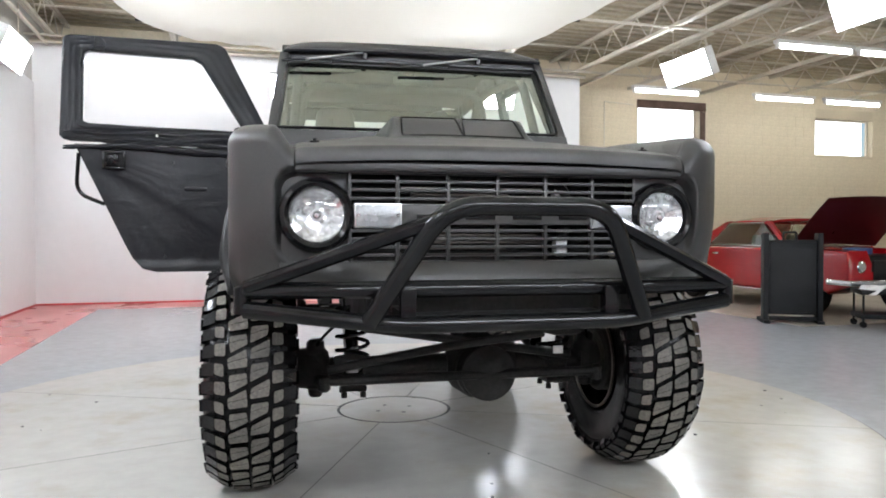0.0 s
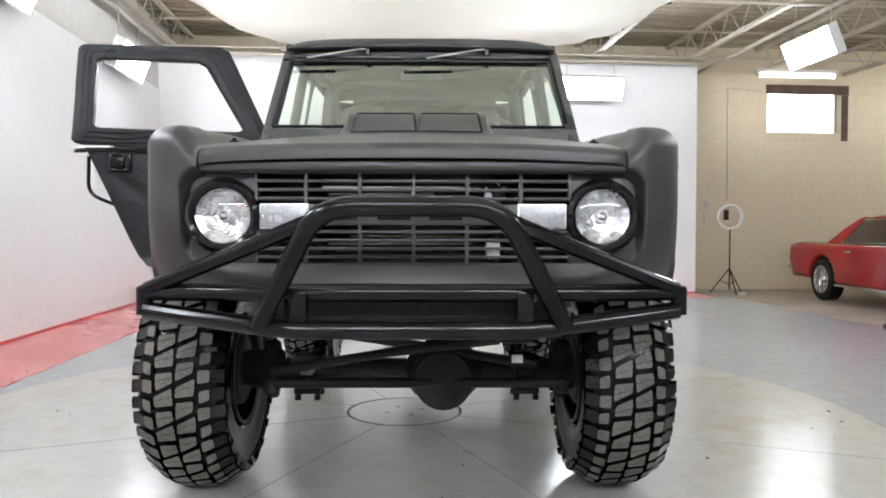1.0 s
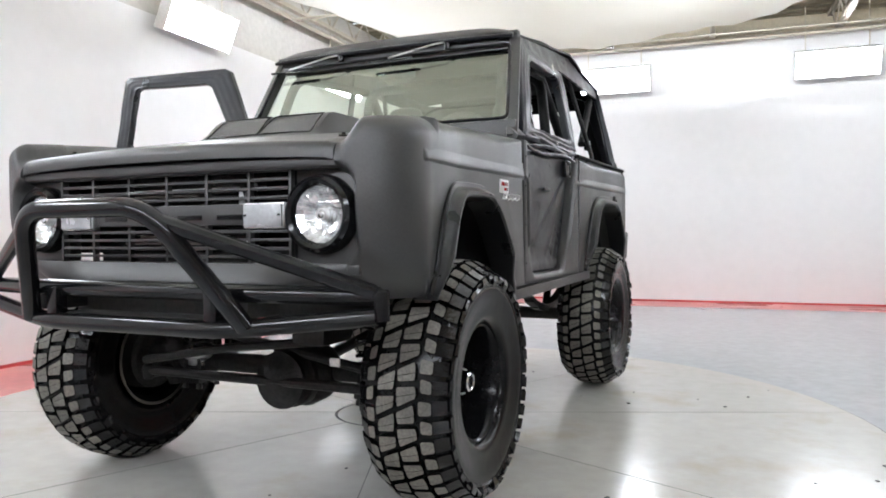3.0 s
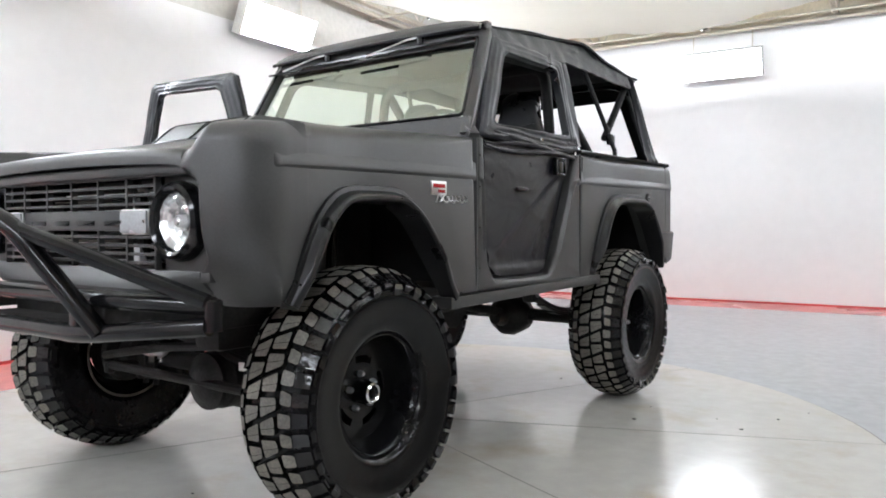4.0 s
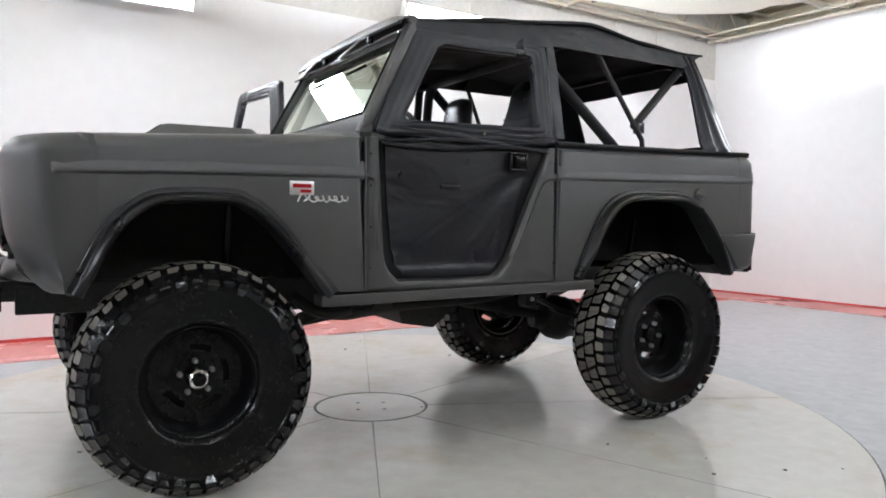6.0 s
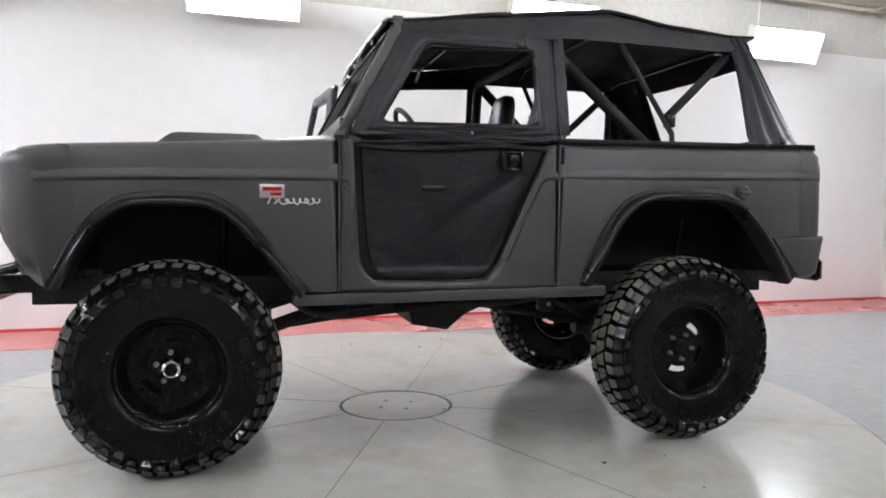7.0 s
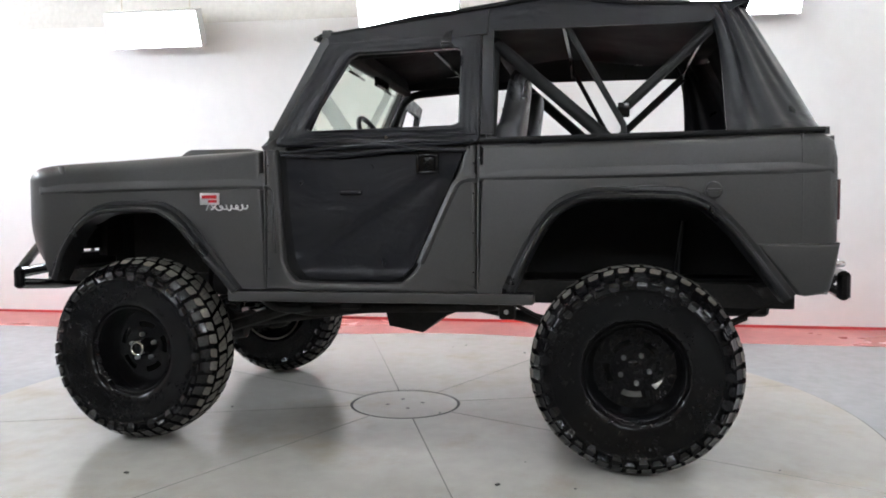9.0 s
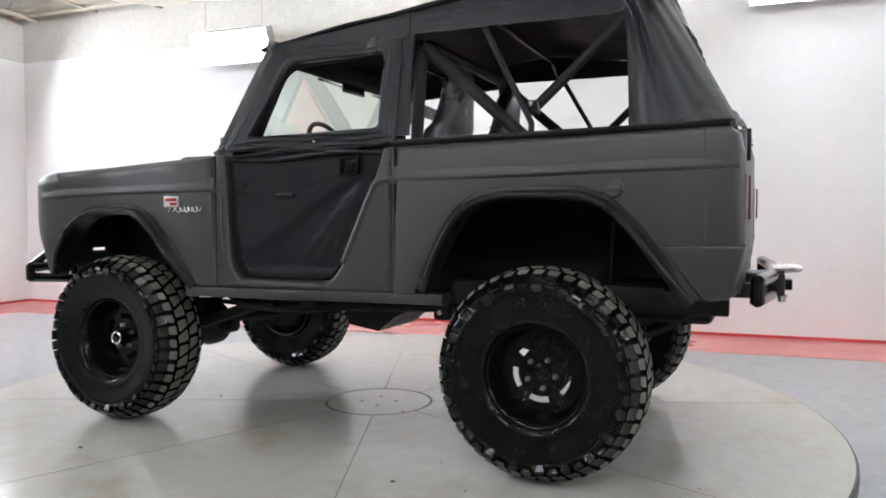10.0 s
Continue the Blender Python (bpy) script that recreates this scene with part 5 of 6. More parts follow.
fa = axle(-1.152, 0.10, 1)
part("differential_cover", lathe([(-0.185, 0.0001), (-0.182, 0.035), (-0.172, 0.07), (-0.155, 0.09), (-0.15, 0.108), (-0.135, 0.110)], 24, axis="y", centre=(0.10, -1.168, AXLE_Z - 0.02)), CHASSIS, fa)
ra = axle(1.155, -0.02, -1)
for s in (-1, 1):
    knuckle = part("steering_knuckle", joined(lathe([(0.325, 0.0001), (0.325, 0.022), (0.335, 0.028), (0.355, 0.03), (0.365, 0.045), (0.385, 0.05), (0.46, 0.058), (0.50, 0.05), (0.515, 0.036), (0.54, 0.034), (0.55, 0.02), (0.55, 0.0001)], 16, axis="z", centre=(s * 0.565, -1.165, 0)),
                                              tube(fillet([(s * 0.565, -1.17, 0.40), (s * 0.545, -1.26, 0.395), (s * 0.535, -1.335, 0.41)], 0.05), [0.03] + [0.024] * 6 + [0.022], 10),
                                              lathe([(0.375, 0.012), (0.385, 0.024), (0.43, 0.024), (0.44, 0.012)], 12, axis="z", centre=(s * 0.54, -1.335, 0))), CHASSIS, fa, "cast steering knuckle")
    part("brake_hose", tube(fillet([(s * 0.56, -1.20, 0.53), (s * 0.53, -1.25, 0.58), (s * 0.47, -1.24, 0.63), (s * 0.41, -1.22, 0.70)], 0.05), 0.006, 6), RUBBER, fa)
    part("u_bolt_plate", joined(box((s * 0.42 - 0.05, -1.235, 0.350), (s * 0.42 + 0.05, -1.095, 0.372), 0.006),
                                *[lathe([(0.325, 0.0001), (0.325, 0.012), (0.342, 0.012), (0.35, 0.007), (0.46, 0.007)], 8, axis="z", centre=(s * 0.42 + dx, -1.165 + dy, 0), caps=False) for dx in (-0.037, 0.037) for dy in (-0.052, 0.052)]), CHASSIS, knuckle)
part("tie_rod", tube([(-0.56, -1.335, 0.415), (0.56, -1.335, 0.415)], 0.019, 10), CHASSIS, truck, "black steering tie rod")
part("drag_link", tube([(-0.53, -1.36, 0.46), (-0.1, -1.38, 0.535), (0.30, -1.38, 0.58)], 0.017, 10), CHASSIS, truck, "black drag link")
part("track_bar", tube([(0.45, -1.27, 0.47), (-0.38, -1.25, 0.60)], 0.018, 8), CHASSIS, truck)
part("steering_box", box((0.28, -1.50, 0.58), (0.42, -1.30, 0.78), 0.03), CHASSIS, truck)
bm = box((0.35, -1.362, 0.492), (0.39, -1.353, 0.522), 0.003)
part("service_tag", bm, LAMP_BODY, truck, "small white tag on the steering box")
for s in (-1, 1):
    part("frame_rail", joined(box((s * 0.40 - 0.035, -1.75, 0.66), (s * 0.40 + 0.035, 1.85, 0.77), 0.008)), CHASSIS, truck, "black chassis rail")
    coil = [(s * 0.42 + 0.062 * math.cos(a), -1.168 + 0.062 * math.sin(a), 0.475 + 0.33 * a / (2 * math.pi * 6)) for a in [2 * math.pi * 6 * i / 110 for i in range(111)]]
    part("coil_spring", tube(coil, 0.0085, 7), BLACK_METAL, truck, "black coil spring")
    part("spring_cup", lathe([(0.475, 0.0001), (0.475, 0.075), (0.455, 0.075), (0.44, 0.05), (0.42, 0.05)], 20, axis="z", centre=(s * 0.42, -1.168, 0)), STEEL if s < 0 else CHASSIS, truck)
    part("shock", joined(tube([(s * 0.40, -1.00, 0.42), (s * 0.42, -0.98, 0.72)], 0.027, 12), tube([(s * 0.42, -0.98, 0.72), (s * 0.44, -0.96, 1.12)], 0.02, 12)), BLACK_METAL, truck, "black shock absorber")
    part("shock", joined(tube([(s * 0.36, 1.30, 0.44), (s * 0.38, 1.34, 0.70)], 0.026, 12), tube([(s * 0.38, 1.34, 0.70), (s * 0.40, 1.38, 1.05)], 0.019, 12)), BLACK_METAL, truck, "black shock absorber")
    part("radius_arm", joined(tube([(s * 0.42, -1.168, 0.40), (s * 0.38, -0.55, 0.60), (s * 0.36, -0.10, 0.68)], [0.03, 0.032, 0.026], 8)), CHASSIS, truck, "black radius arm")
    leaf = []
    for k in range(4):
        L = 0.62 - 0.12 * k
        pts = [(s * 0.41, 1.155 + L * t, 0.49 - 0.012 * k + 0.2 * (t * L / 0.62) ** 2 * 1.0) for t in [-1 + i / 6 for i in range(13)]]
        b = bmesh.new()
        A = [[b.verts.new(Vector(p) + Vector(o)) for o in ((-0.03, 0, 0), (0.03, 0, 0), (0.03, 0, 0.009), (-0.03, 0, 0.009))] for p in pts]
        for P0, P1 in zip(A, A[1:]):
            for i in range(4):
                b.faces.new((P0[i], P0[(i + 1) % 4], P1[(i + 1) % 4], P1[i]))
        b.faces.new(A[0]), b.faces.new(A[-1])
        leaf.append(fix(b))
    part("leaf_spring", joined(*leaf), CHASSIS, truck, "black leaf spring pack")
    part("shackle", box((s * 0.45 - 0.035, 0.54, 0.58), (s * 0.45 + 0.035, 0.62, 0.72), 0.02), CHASSIS, truck)
    part("bolt", lathe([(0, 0.012), (0.012, 0.010), (0.012, 0.0001)], 8, centre=(s * 0.49, 0.58, 0.62)), STEEL, truck)
part("skid_plate", fix(joined(slab([(-0.10, 0.66), (-0.06, 0.50), (0.12, 0.47), (0.22, 0.55), (0.34, 0.60), (0.36, 0.68)], -0.18, 0.26, 0.0))), CHASSIS, truck, "black transfer case skid plate")
part("transmission", box((-0.15, -0.62, 0.58), (0.15, 0.25, 0.80), 0.05, seg=3), CHASSIS, truck)
part("cross_member", box((-0.40, -0.28, 0.60), (0.40, -0.18, 0.68), 0.01), CHASSIS, truck)
part("drive_shaft", tube([(-0.02, 0.25, 0.60), (-0.02, 1.02, 0.45)], 0.03, 12), CHASSIS, truck)
part("drive_shaft", tube([(0.10, -1.04, 0.45), (0.12, -0.15, 0.58)], 0.024, 12), CHASSIS, truck)
part("exhaust", joined(tube(fillet([(0.36, -0.75, 0.80), (0.42, -0.62, 0.62), (0.42, -0.45, 0.585), (0.3, -0.1, 0.60), (0.3, 0.5, 0.62), (0.3, 0.8, 0.70)], 0.12), 0.028, 12)), CHASSIS, truck, "dark exhaust pipe")
part("exhaust_bend", tube(fillet([(0.50, -0.70, 0.70), (0.50, -0.60, 0.615), (0.48, -0.50, 0.60), (0.44, -0.42, 0.61)], 0.06), 0.022, 12), CHASSIS, truck, "dark exhaust bend below the rocker")
part("fuel_tank", box((-0.3, 1.35, 0.60), (0.3, 1.78, 0.78), 0.04, seg=3), CHASSIS, truck)
part("floor_pan", joined(box((-0.72, -0.50, 0.74), (0.72, 0.62, 0.765)), box((-0.275, 0.60, 0.86), (0.275, 1.84, 0.885)), box((-0.66, 0.58, 0.74), (0.66, 0.61, 0.885))), CHASSIS, truck)
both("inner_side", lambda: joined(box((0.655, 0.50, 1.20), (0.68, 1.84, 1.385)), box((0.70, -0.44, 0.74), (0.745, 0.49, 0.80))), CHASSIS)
# Added black backing that blocks light through the gaps round the doors.
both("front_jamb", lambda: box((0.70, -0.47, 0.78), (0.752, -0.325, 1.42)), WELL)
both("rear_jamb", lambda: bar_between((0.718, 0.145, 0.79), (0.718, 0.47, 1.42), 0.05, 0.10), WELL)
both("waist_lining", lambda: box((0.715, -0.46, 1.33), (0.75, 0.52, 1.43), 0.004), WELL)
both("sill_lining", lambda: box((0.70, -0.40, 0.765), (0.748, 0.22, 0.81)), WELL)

# ---- tail ----
tail = part("tailgate", joined(box((-0.70, 1.875, 0.90), (0.70, 1.915, 1.395), 0.012), box((-0.72, 1.850, 0.785), (0.72, 1.905, 0.895), 0.012)), BODY, truck, "charcoal tailgate")
for s in (-1, 1):
    t = part("tail_lamp", box((s * 0.715 - 0.04, 1.888, 1.05), (s * 0.715 + 0.04, 1.918, 1.23), 0.006), BLACK_METAL, truck, "dark tail lamp with a black guard")
    part("lens", box((s * 0.715 - 0.03, 1.925, 1.06), (s * 0.715 + 0.03, 1.933, 1.22), 0.003), DARK_RED, t)
part("top_strap", box((0.60, 1.915, 1.28), (0.66, 1.930, 1.40), 0.005), CANVAS, truck)
rb = part("rear_bumper", tube(fillet([(-0.72, 1.960, 0.83), (-0.35, 2.010, 0.825), (0.35, 2.010, 0.825), (0.72, 1.960, 0.83)], 0.08), R_T), BLACK_METAL, truck, "black rear tube bumper")
part("lower_tube", tube(fillet([(-0.72, 1.960, 0.76), (-0.35, 2.010, 0.755), (0.35, 2.010, 0.755), (0.72, 1.960, 0.76)], 0.08), R_T - 0.004), BLACK_METAL, rb)
part("hitch_box", box((0.02, 1.80, 0.735), (0.24, 2.060, 0.83), 0.01), CHASSIS, rb)
part("hitch_bar", box((0.09, 2.030, 0.755), (0.17, 2.090, 0.80), 0.006), BLACK_METAL, rb)
part("shackle_loop", tube(fillet([(0.09, 2.010, 0.845), (0.09, 2.115, 0.85), (0.20, 2.115, 0.85), (0.20, 2.010, 0.845)], 0.05), 0.016, 10), CHROME, rb, "polished tow shackle")
part("tow_ball", lathe([(0.70, 0.0001), (0.70, 0.014), (0.73, 0.022), (0.735, 0.022)], 14, axis="z", centre=(0.13, 2.050, 0)), CHROME, rb)
for s in (-1, 1):
    part("end_plate", joined(tube([(s * 0.722, 1.960, 0.75), (s * 0.722, 1.960, 0.84)], 0.026, 10)), BLACK_METAL, rb)
    part("mount", box((s * 0.40 - 0.03, 1.75, 0.74), (s * 0.40 + 0.03, 1.990, 0.80), 0.006), CHASSIS, rb)
both("splash_bracket", lambda: slab([(1.62, 0.785), (1.80, 0.79), (1.74, 0.735), (1.66, 0.74)], 0.60, 0.74), CHASSIS)

# ---- fuel cap, badge, seams ----
cap = part("fuel_cap", lathe([(WX - 0.003, 0.036), (WX + 0.012, 0.034), (WX + 0.018, 0.028), (WX + 0.018, 0.0001)], 28, centre=(0, 1.452, 1.178)), BODY, truck, "round fuel cap in body colour")
part("grip", box((WX + 0.016, 1.425, 1.172), (WX + 0.028, 1.479, 1.184), 0.004), BODY, cap)
for s in (-1, 1):
    b = part("badge", box((min(s * 0.789, s * 0.802), -0.817, 1.124), (max(s * 0.789, s * 0.802), -0.718, 1.178), 0.003), STEEL, truck, "small red and silver fender badge")
    part("enamel", box((min(s * 0.802, s * 0.804), -0.806, 1.152), (max(s * 0.802, s * 0.804), -0.73, 1.168), 0.001), RED_PAINT, b)
    part("enamel", box((min(s * 0.802, s * 0.804), -0.775, 1.133), (max(s * 0.802, s * 0.804), -0.73, 1.146), 0.001), RED_PAINT, b)
    pts = [(s * 0.8, -0.785, 1.098), (s * 0.8, -0.765, 1.142), (s * 0.8, -0.745, 1.132), (s * 0.8, -0.757, 1.12), (s * 0.8, -0.738, 1.108), (s * 0.8, -0.76, 1.099)]
    pts += [(s * 0.8, -0.735 + 0.0042 * a - (0.009 + 0.004 * math.sin(a * 0.31)) * math.sin(a), 1.110 + 0.05 * (0.004 * a / 3) + (0.010 + 0.003 * math.sin(a * 0.45 + 1)) * math.cos(a) + 0.25 * (0.010 * math.sin(a))) for a in [0.35 * i for i in range(112)]]
    part("script_emblem", tube(pts, 0.0033, 6), STEEL, truck, "thin silver script shape")
for s in (-1, 1):
    for y, z0, z1 in ((-0.494, 0.74, 1.37), (0.495, 0.745, 1.376)):
        part("panel_seam", box((min(s * 0.78, s * 0.7965), y - 0.003, z0), (max(s * 0.78, s * 0.7965), y + 0.003, z1)), SEAM, truck)
    for z in (0.83, 1.0, 1.17, 1.30):
        for y in (-0.474, 0.476):
            part("rivet", lathe([(s * 0.794, 0.004), (s * 0.799, 0.003), (s * 0.799, 0.0001)], 8, centre=(0, y, z)), BLACK_METAL, truck)

# ---- cabin ----
def seat(x):
    """A high-backed bucket: the back narrows over sloped shoulders into its own headrest."""
    s = part("seat", box((x - 0.23, 0.02, 0.93), (x + 0.23, 0.50, 1.08), 0.05, seg=4), SEAT, truck, "black vinyl bucket seat")
    rows = smooth_line([(1.02, 0.225, 0.50, 0.075), (1.20, 0.235, 0.535, 0.075), (1.38, 0.225, 0.57, 0.068), (1.48, 0.195, 0.59, 0.062), (1.56, 0.150, 0.605, 0.058), (1.64, 0.125, 0.618, 0.055), (1.71, 0.118, 0.628, 0.05), (1.752, 0.095, 0.634, 0.038), (1.768, 0.045, 0.636, 0.016)], 3)
    bm = bmesh.new()
    rings = []
    for z, w, y, d in rows:
        ring = []
        for k in range(28):
            a = 2 * math.pi * k / 28
            c, e = math.cos(a), math.sin(a)
            wing = -0.03 * abs(c) ** 3 if z < 1.5 else 0.0
            ring.append(bm.verts.new((x + w * math.copysign(abs(c) ** 0.55, c), y + wing + d * math.copysign(abs(e) ** 0.7, e), z)))
        rings.append(ring)
    for A, B in zip(rings, rings[1:]):
        for k in range(28):
            bm.faces.new((A[k], A[(k + 1) % 28], B[(k + 1) % 28], B[k]))
    bm.faces.new(rings[0][::-1])
    bm.faces.new(rings[-1])
    back = part("seat_back", fix(bm), SEAT, s)
    for z, w, y in ((1.36, 0.17, 0.505), (1.56, 0.12, 0.548)):
        part("seam", tube([(x + w * k / 4, y + 0.01 * (k / 4) ** 2, z + 0.012 * (k / 4) ** 2) for k in range(-4, 5)], 0.004, 6), SEAT, back)
    part("seat_base", box((x - 0.2, 0.05, 0.765), (x + 0.2, 0.48, 0.935), 0.01), CHASSIS, s)


seat(0.36)
seat(-0.36)
part("rear_seat", joined(box((-0.27, 1.02, 0.885), (0.27, 1.42, 1.10), 0.05, seg=3), box((-0.27, 1.36, 1.05), (0.27, 1.48, 1.40), 0.04, seg=3)), SEAT, truck, "black vinyl rear bench")
part("dashboard", grid(16, 8, lambda u, v: (-0.70 + 1.4 * u, -0.44 + 0.2 * math.sin(v * math.pi / 2), 1.385 - 0.22 * (1 - math.cos(v * math.pi / 2))), (0, -0.02, -0.02)), PLASTIC, truck, "black padded dashboard")
part("console_pod", box((-0.12, -0.36, 1.30), (0.20, -0.20, 1.40), 0.02), PLASTIC, truck)
sw = part("steering_wheel", tube([(0.36 + 0.19 * math.cos(a), -0.08 + 0.19 * math.sin(a) * 0.45 * -1 + 0.0, 1.39 + 0.19 * math.sin(a) * 0.89) for a in [2 * math.pi * i / 40 for i in range(40)]], 0.013, 8, closed=True), SEAT, truck, "black steering wheel")
for a in (0.5, 2.64, 4.71):
    part("spoke", tube([(0.36, -0.10, 1.385), (0.36 + 0.185 * math.cos(a), -0.08 - 0.083 * math.sin(a), 1.39 + 0.165 * math.sin(a))], 0.009, 6), STEEL, sw)
part("steering_column", tube([(0.36, -0.10, 1.385), (0.36, -0.40, 1.22)], 0.022, 8), SEAT, truck)

# roll cage
RC = 0.029
cage = part("roll_cage", tube(fillet([(0.61, 0.50, 0.90), (0.60, 0.52, 1.50), (0.56, 0.53, 1.87), (-0.56, 0.53, 1.87), (-0.60, 0.52, 1.50), (-0.61, 0.50, 0.90)], 0.10), RC, 14), PADDING, truck, "black tubular roll cage")
for s in (-1, 1):
    part("rear_stay", tube([(s * 0.56, 0.54, 1.85), (s * 0.60, 1.0, 1.44), (s * 0.61, 1.28, 1.2)], RC, 14), PADDING, cage)
    part("top_bow_leg", tube([(s * 0.63, 0.83, 1.945), (s * 0.725, 1.10, 1.455), (s * 0.73, 1.10, 1.40)], 0.0135, 10), PADDING, cage, "thin folding bow of the soft top")
    part("bow_arm", tube([(s * 0.66, 1.10, 1.53), (s * 0.63, 1.47, 1.875)], 0.022, 10), PADDING, cage)
    part("hinge", box((s * 0.70 - 0.018, 1.075, 1.49), (s * 0.70 + 0.018, 1.125, 1.55), 0.006), BLACK_METAL, cage)
    part("front_leg", tube(fillet([(s * 0.64, -0.40, 1.38), (s * 0.60, -0.20, 1.82), (s * 0.57, 0.53, 1.86)], 0.1), 0.024, 10), PADDING, cage)
part("front_hoop", tube([(-0.60, -0.19, 1.835), (0.60, -0.19, 1.835)], 0.024, 10), PADDING, cage)
for y, z in ((0.15, 1.93), (0.83, 1.965), (1.47, 1.905)):
    part("top_bow", tube(fillet([(-0.66, y, z - 0.06), (-0.55, y, z), (0.55, y, z), (0.66, y, z - 0.06)], 0.1), 0.012, 8), BLACK_METAL, truck, "curved bow under the soft top")
part("mirror_arm", tube([(0.0, -0.23, 1.84), (0.0, -0.17, 1.80)], 0.006, 6), CHROME, truck)
part("rear_view_mirror", box((-0.11, -0.185, 1.765), (0.11, -0.165, 1.815), 0.006), BLACK_METAL, truck)
for k in range(3):
    part("white_outline", tube([(-0.62 + 0.05 * k, -0.405, 1.425), (-0.605 + 0.05 * k, -0.4, 1.455), (-0.58 + 0.05 * k, -0.4, 1.455), (-0.565 + 0.05 * k, -0.405, 1.425)], 0.003, 6), RAG, truck, "small white outline at the foot of the windscreen")

# ---- the parked red coupe with its bonnet up ----
COUPE = Matrix.Translation((6.56, 5.42, FLOOR_Z + 0.004)) @ pose(0, 0, 0, 0, 0, 90) @ Matrix.Diagonal((0.95, 0.95, 0.95, 1))
coupe = thing("red_coupe", COUPE, "glossy red vintage coupe with its hood standing open", "car")
# local: nose towards -x... length along x, width along y


def coupe_side():
    """Side skins with round wheel openings, in (x, z)."""
    line = [(-2.28, 0.42), (-2.30, 0.70), (-2.22, 0.86), (-1.0, 0.88), (0.9, 0.88), (2.0, 0.90), (2.28, 0.86), (2.32, 0.62), (2.18, 0.34)]
    for cx in (1.30, -1.45):
        line += [(cx + 0.36 * math.cos(a), 0.33 + 0.36 * math.sin(a)) for a in [math.pi * i / 12 for i in range(13)]]
        if cx > 0:
            line += [(0.85, 0.27), (-1.0, 0.27)]
    line += [(-1.9, 0.30)]
    return line


for s in (-1, 1):
    bm = slab([(x, z) for x, z in coupe_side()], 0.55, 0.86, 0.06, None, 4)
    bmesh.ops.transform(bm, matrix=Matrix(((0, 1, 0, 0), (s, 0, 0, 0), (0, 0, 1, 0), (0, 0, 0, 1))), verts=bm.verts)
    part("body_side", fix(bm), RED_PAINT, coupe)
    part("side_spear", box((-1.2, min(s * 0.858, s * 0.868), 0.60), (1.05, max(s * 0.858, s * 0.868), 0.625), 0.004), RED_PAINT, coupe)
    part("sill_trim", box((-1.05, min(s * 0.84, s * 0.865), 0.255), (0.9, max(s * 0.84, s * 0.865), 0.285), 0.004), CHROME, coupe, "chrome sill strip")
part("body_centre", joined(box((-2.27, -0.60, 0.35), (-1.05, 0.60, 0.60)), box((-1.05, -0.56, 0.27), (0.9, 0.56, 0.87)), box((1.36, -0.62, 0.4), (2.27, 0.62, 0.88), 0.04), box((0.9, -0.6, 0.27), (1.36, 0.6, 0.6))), RED_PAINT, coupe)
part("engine", box((-2.0, -0.5, 0.60), (-1.1, 0.5, 0.80), 0.05), CHASSIS, coupe)
part("air_cleaner", lathe([(0.80, 0.18), (0.88, 0.18), (0.89, 0.0001)], 20, axis="z", centre=(-1.45, 0, 0)), mat("blue_engine_paint", (0.03, 0.08, 0.22), 0.35), coupe, "blue air cleaner")
def coupe_roof(u, v):
    """Roof sheet from the windscreen header back and down to the rear deck, u across and v along."""
    side = 2 * u - 1
    x = -0.38 + 1.83 * v
    k = max(0.0, (v - 0.55) / 0.45)
    z = 1.275 + 0.035 * math.sin(min(1.0, v / 0.6) * math.pi) - 0.40 * k * k * (3 - 2 * k) + 0.03 * (1 - side * side)
    return (x, side * (0.575 + 0.09 * k) * (1 if abs(side) < 1 else 1.01), z - 0.03 * abs(side) ** 6)


part("roof", grid(12, 20, coupe_roof, (0, 0, -0.03)), RED_PAINT, coupe)
for s in (-1, 1):
    for line in ([(0.58, 1.28), (0.70, 1.27), (1.03, 1.12), (1.42, 0.89), (1.0, 0.89)], [(-0.99, 0.88), (-0.38, 1.27), (-0.30, 1.27), (-0.88, 0.88)]):
        bm = bmesh.new()
        outer = [bm.verts.new((x, s * (0.70 - 0.12 * (z - 0.88) / 0.4), z)) for x, z in line]
        inner = [bm.verts.new((x, s * (0.65 - 0.12 * (z - 0.88) / 0.4), z)) for x, z in line]
        bm.faces.new(outer)
        bm.faces.new(inner[::-1])
        for i in range(len(line)):
            j = (i + 1) % len(line)
            bm.faces.new((outer[i], inner[i], inner[j], outer[j]))
        part("pillar", fix(bm), RED_PAINT, coupe)
    part("front_seat", joined(box((-0.35, s * 0.30 - 0.22, 0.80), (0.05, s * 0.30 + 0.22, 0.90), 0.03), box((0.02, s * 0.30 - 0.22, 0.82), (0.13, s * 0.30 + 0.22, 1.06), 0.04)), CHASSIS, coupe)
for s in (-1, 1):
    quad = [(-0.80, 0.90), (-0.28, 1.24), (0.58, 1.245), (0.96, 0.90)]
    bm = bmesh.new()
    ring = [bm.verts.new((x, s * (0.715 - 0.13 * (z - 0.88) / 0.4), z)) for x, z in quad]
    bm.faces.new(ring)
    win = part("side_window", bm, DARK_GLASS, coupe, "tinted side window")
    part("frame", tube([tuple(v.co) for v in win.data.vertices], 0.012, 6, closed=True), CHROME, win, "chrome window trim")
bm = bmesh.new()
bm.faces.new([bm.verts.new(p) for p in ((-0.96, -0.62, 0.90), (-0.96, 0.62, 0.90), (-0.36, 0.55, 1.255), (-0.36, -0.55, 1.255))])
ws = part("windscreen", bm, DARK_GLASS, coupe)
part("frame", tube([(-0.97, -0.64, 0.89), (-0.97, 0.64, 0.89), (-0.35, 0.57, 1.27), (-0.35, -0.57, 1.27)], 0.016, 6, closed=True), CHROME, ws, "chrome windscreen trim")
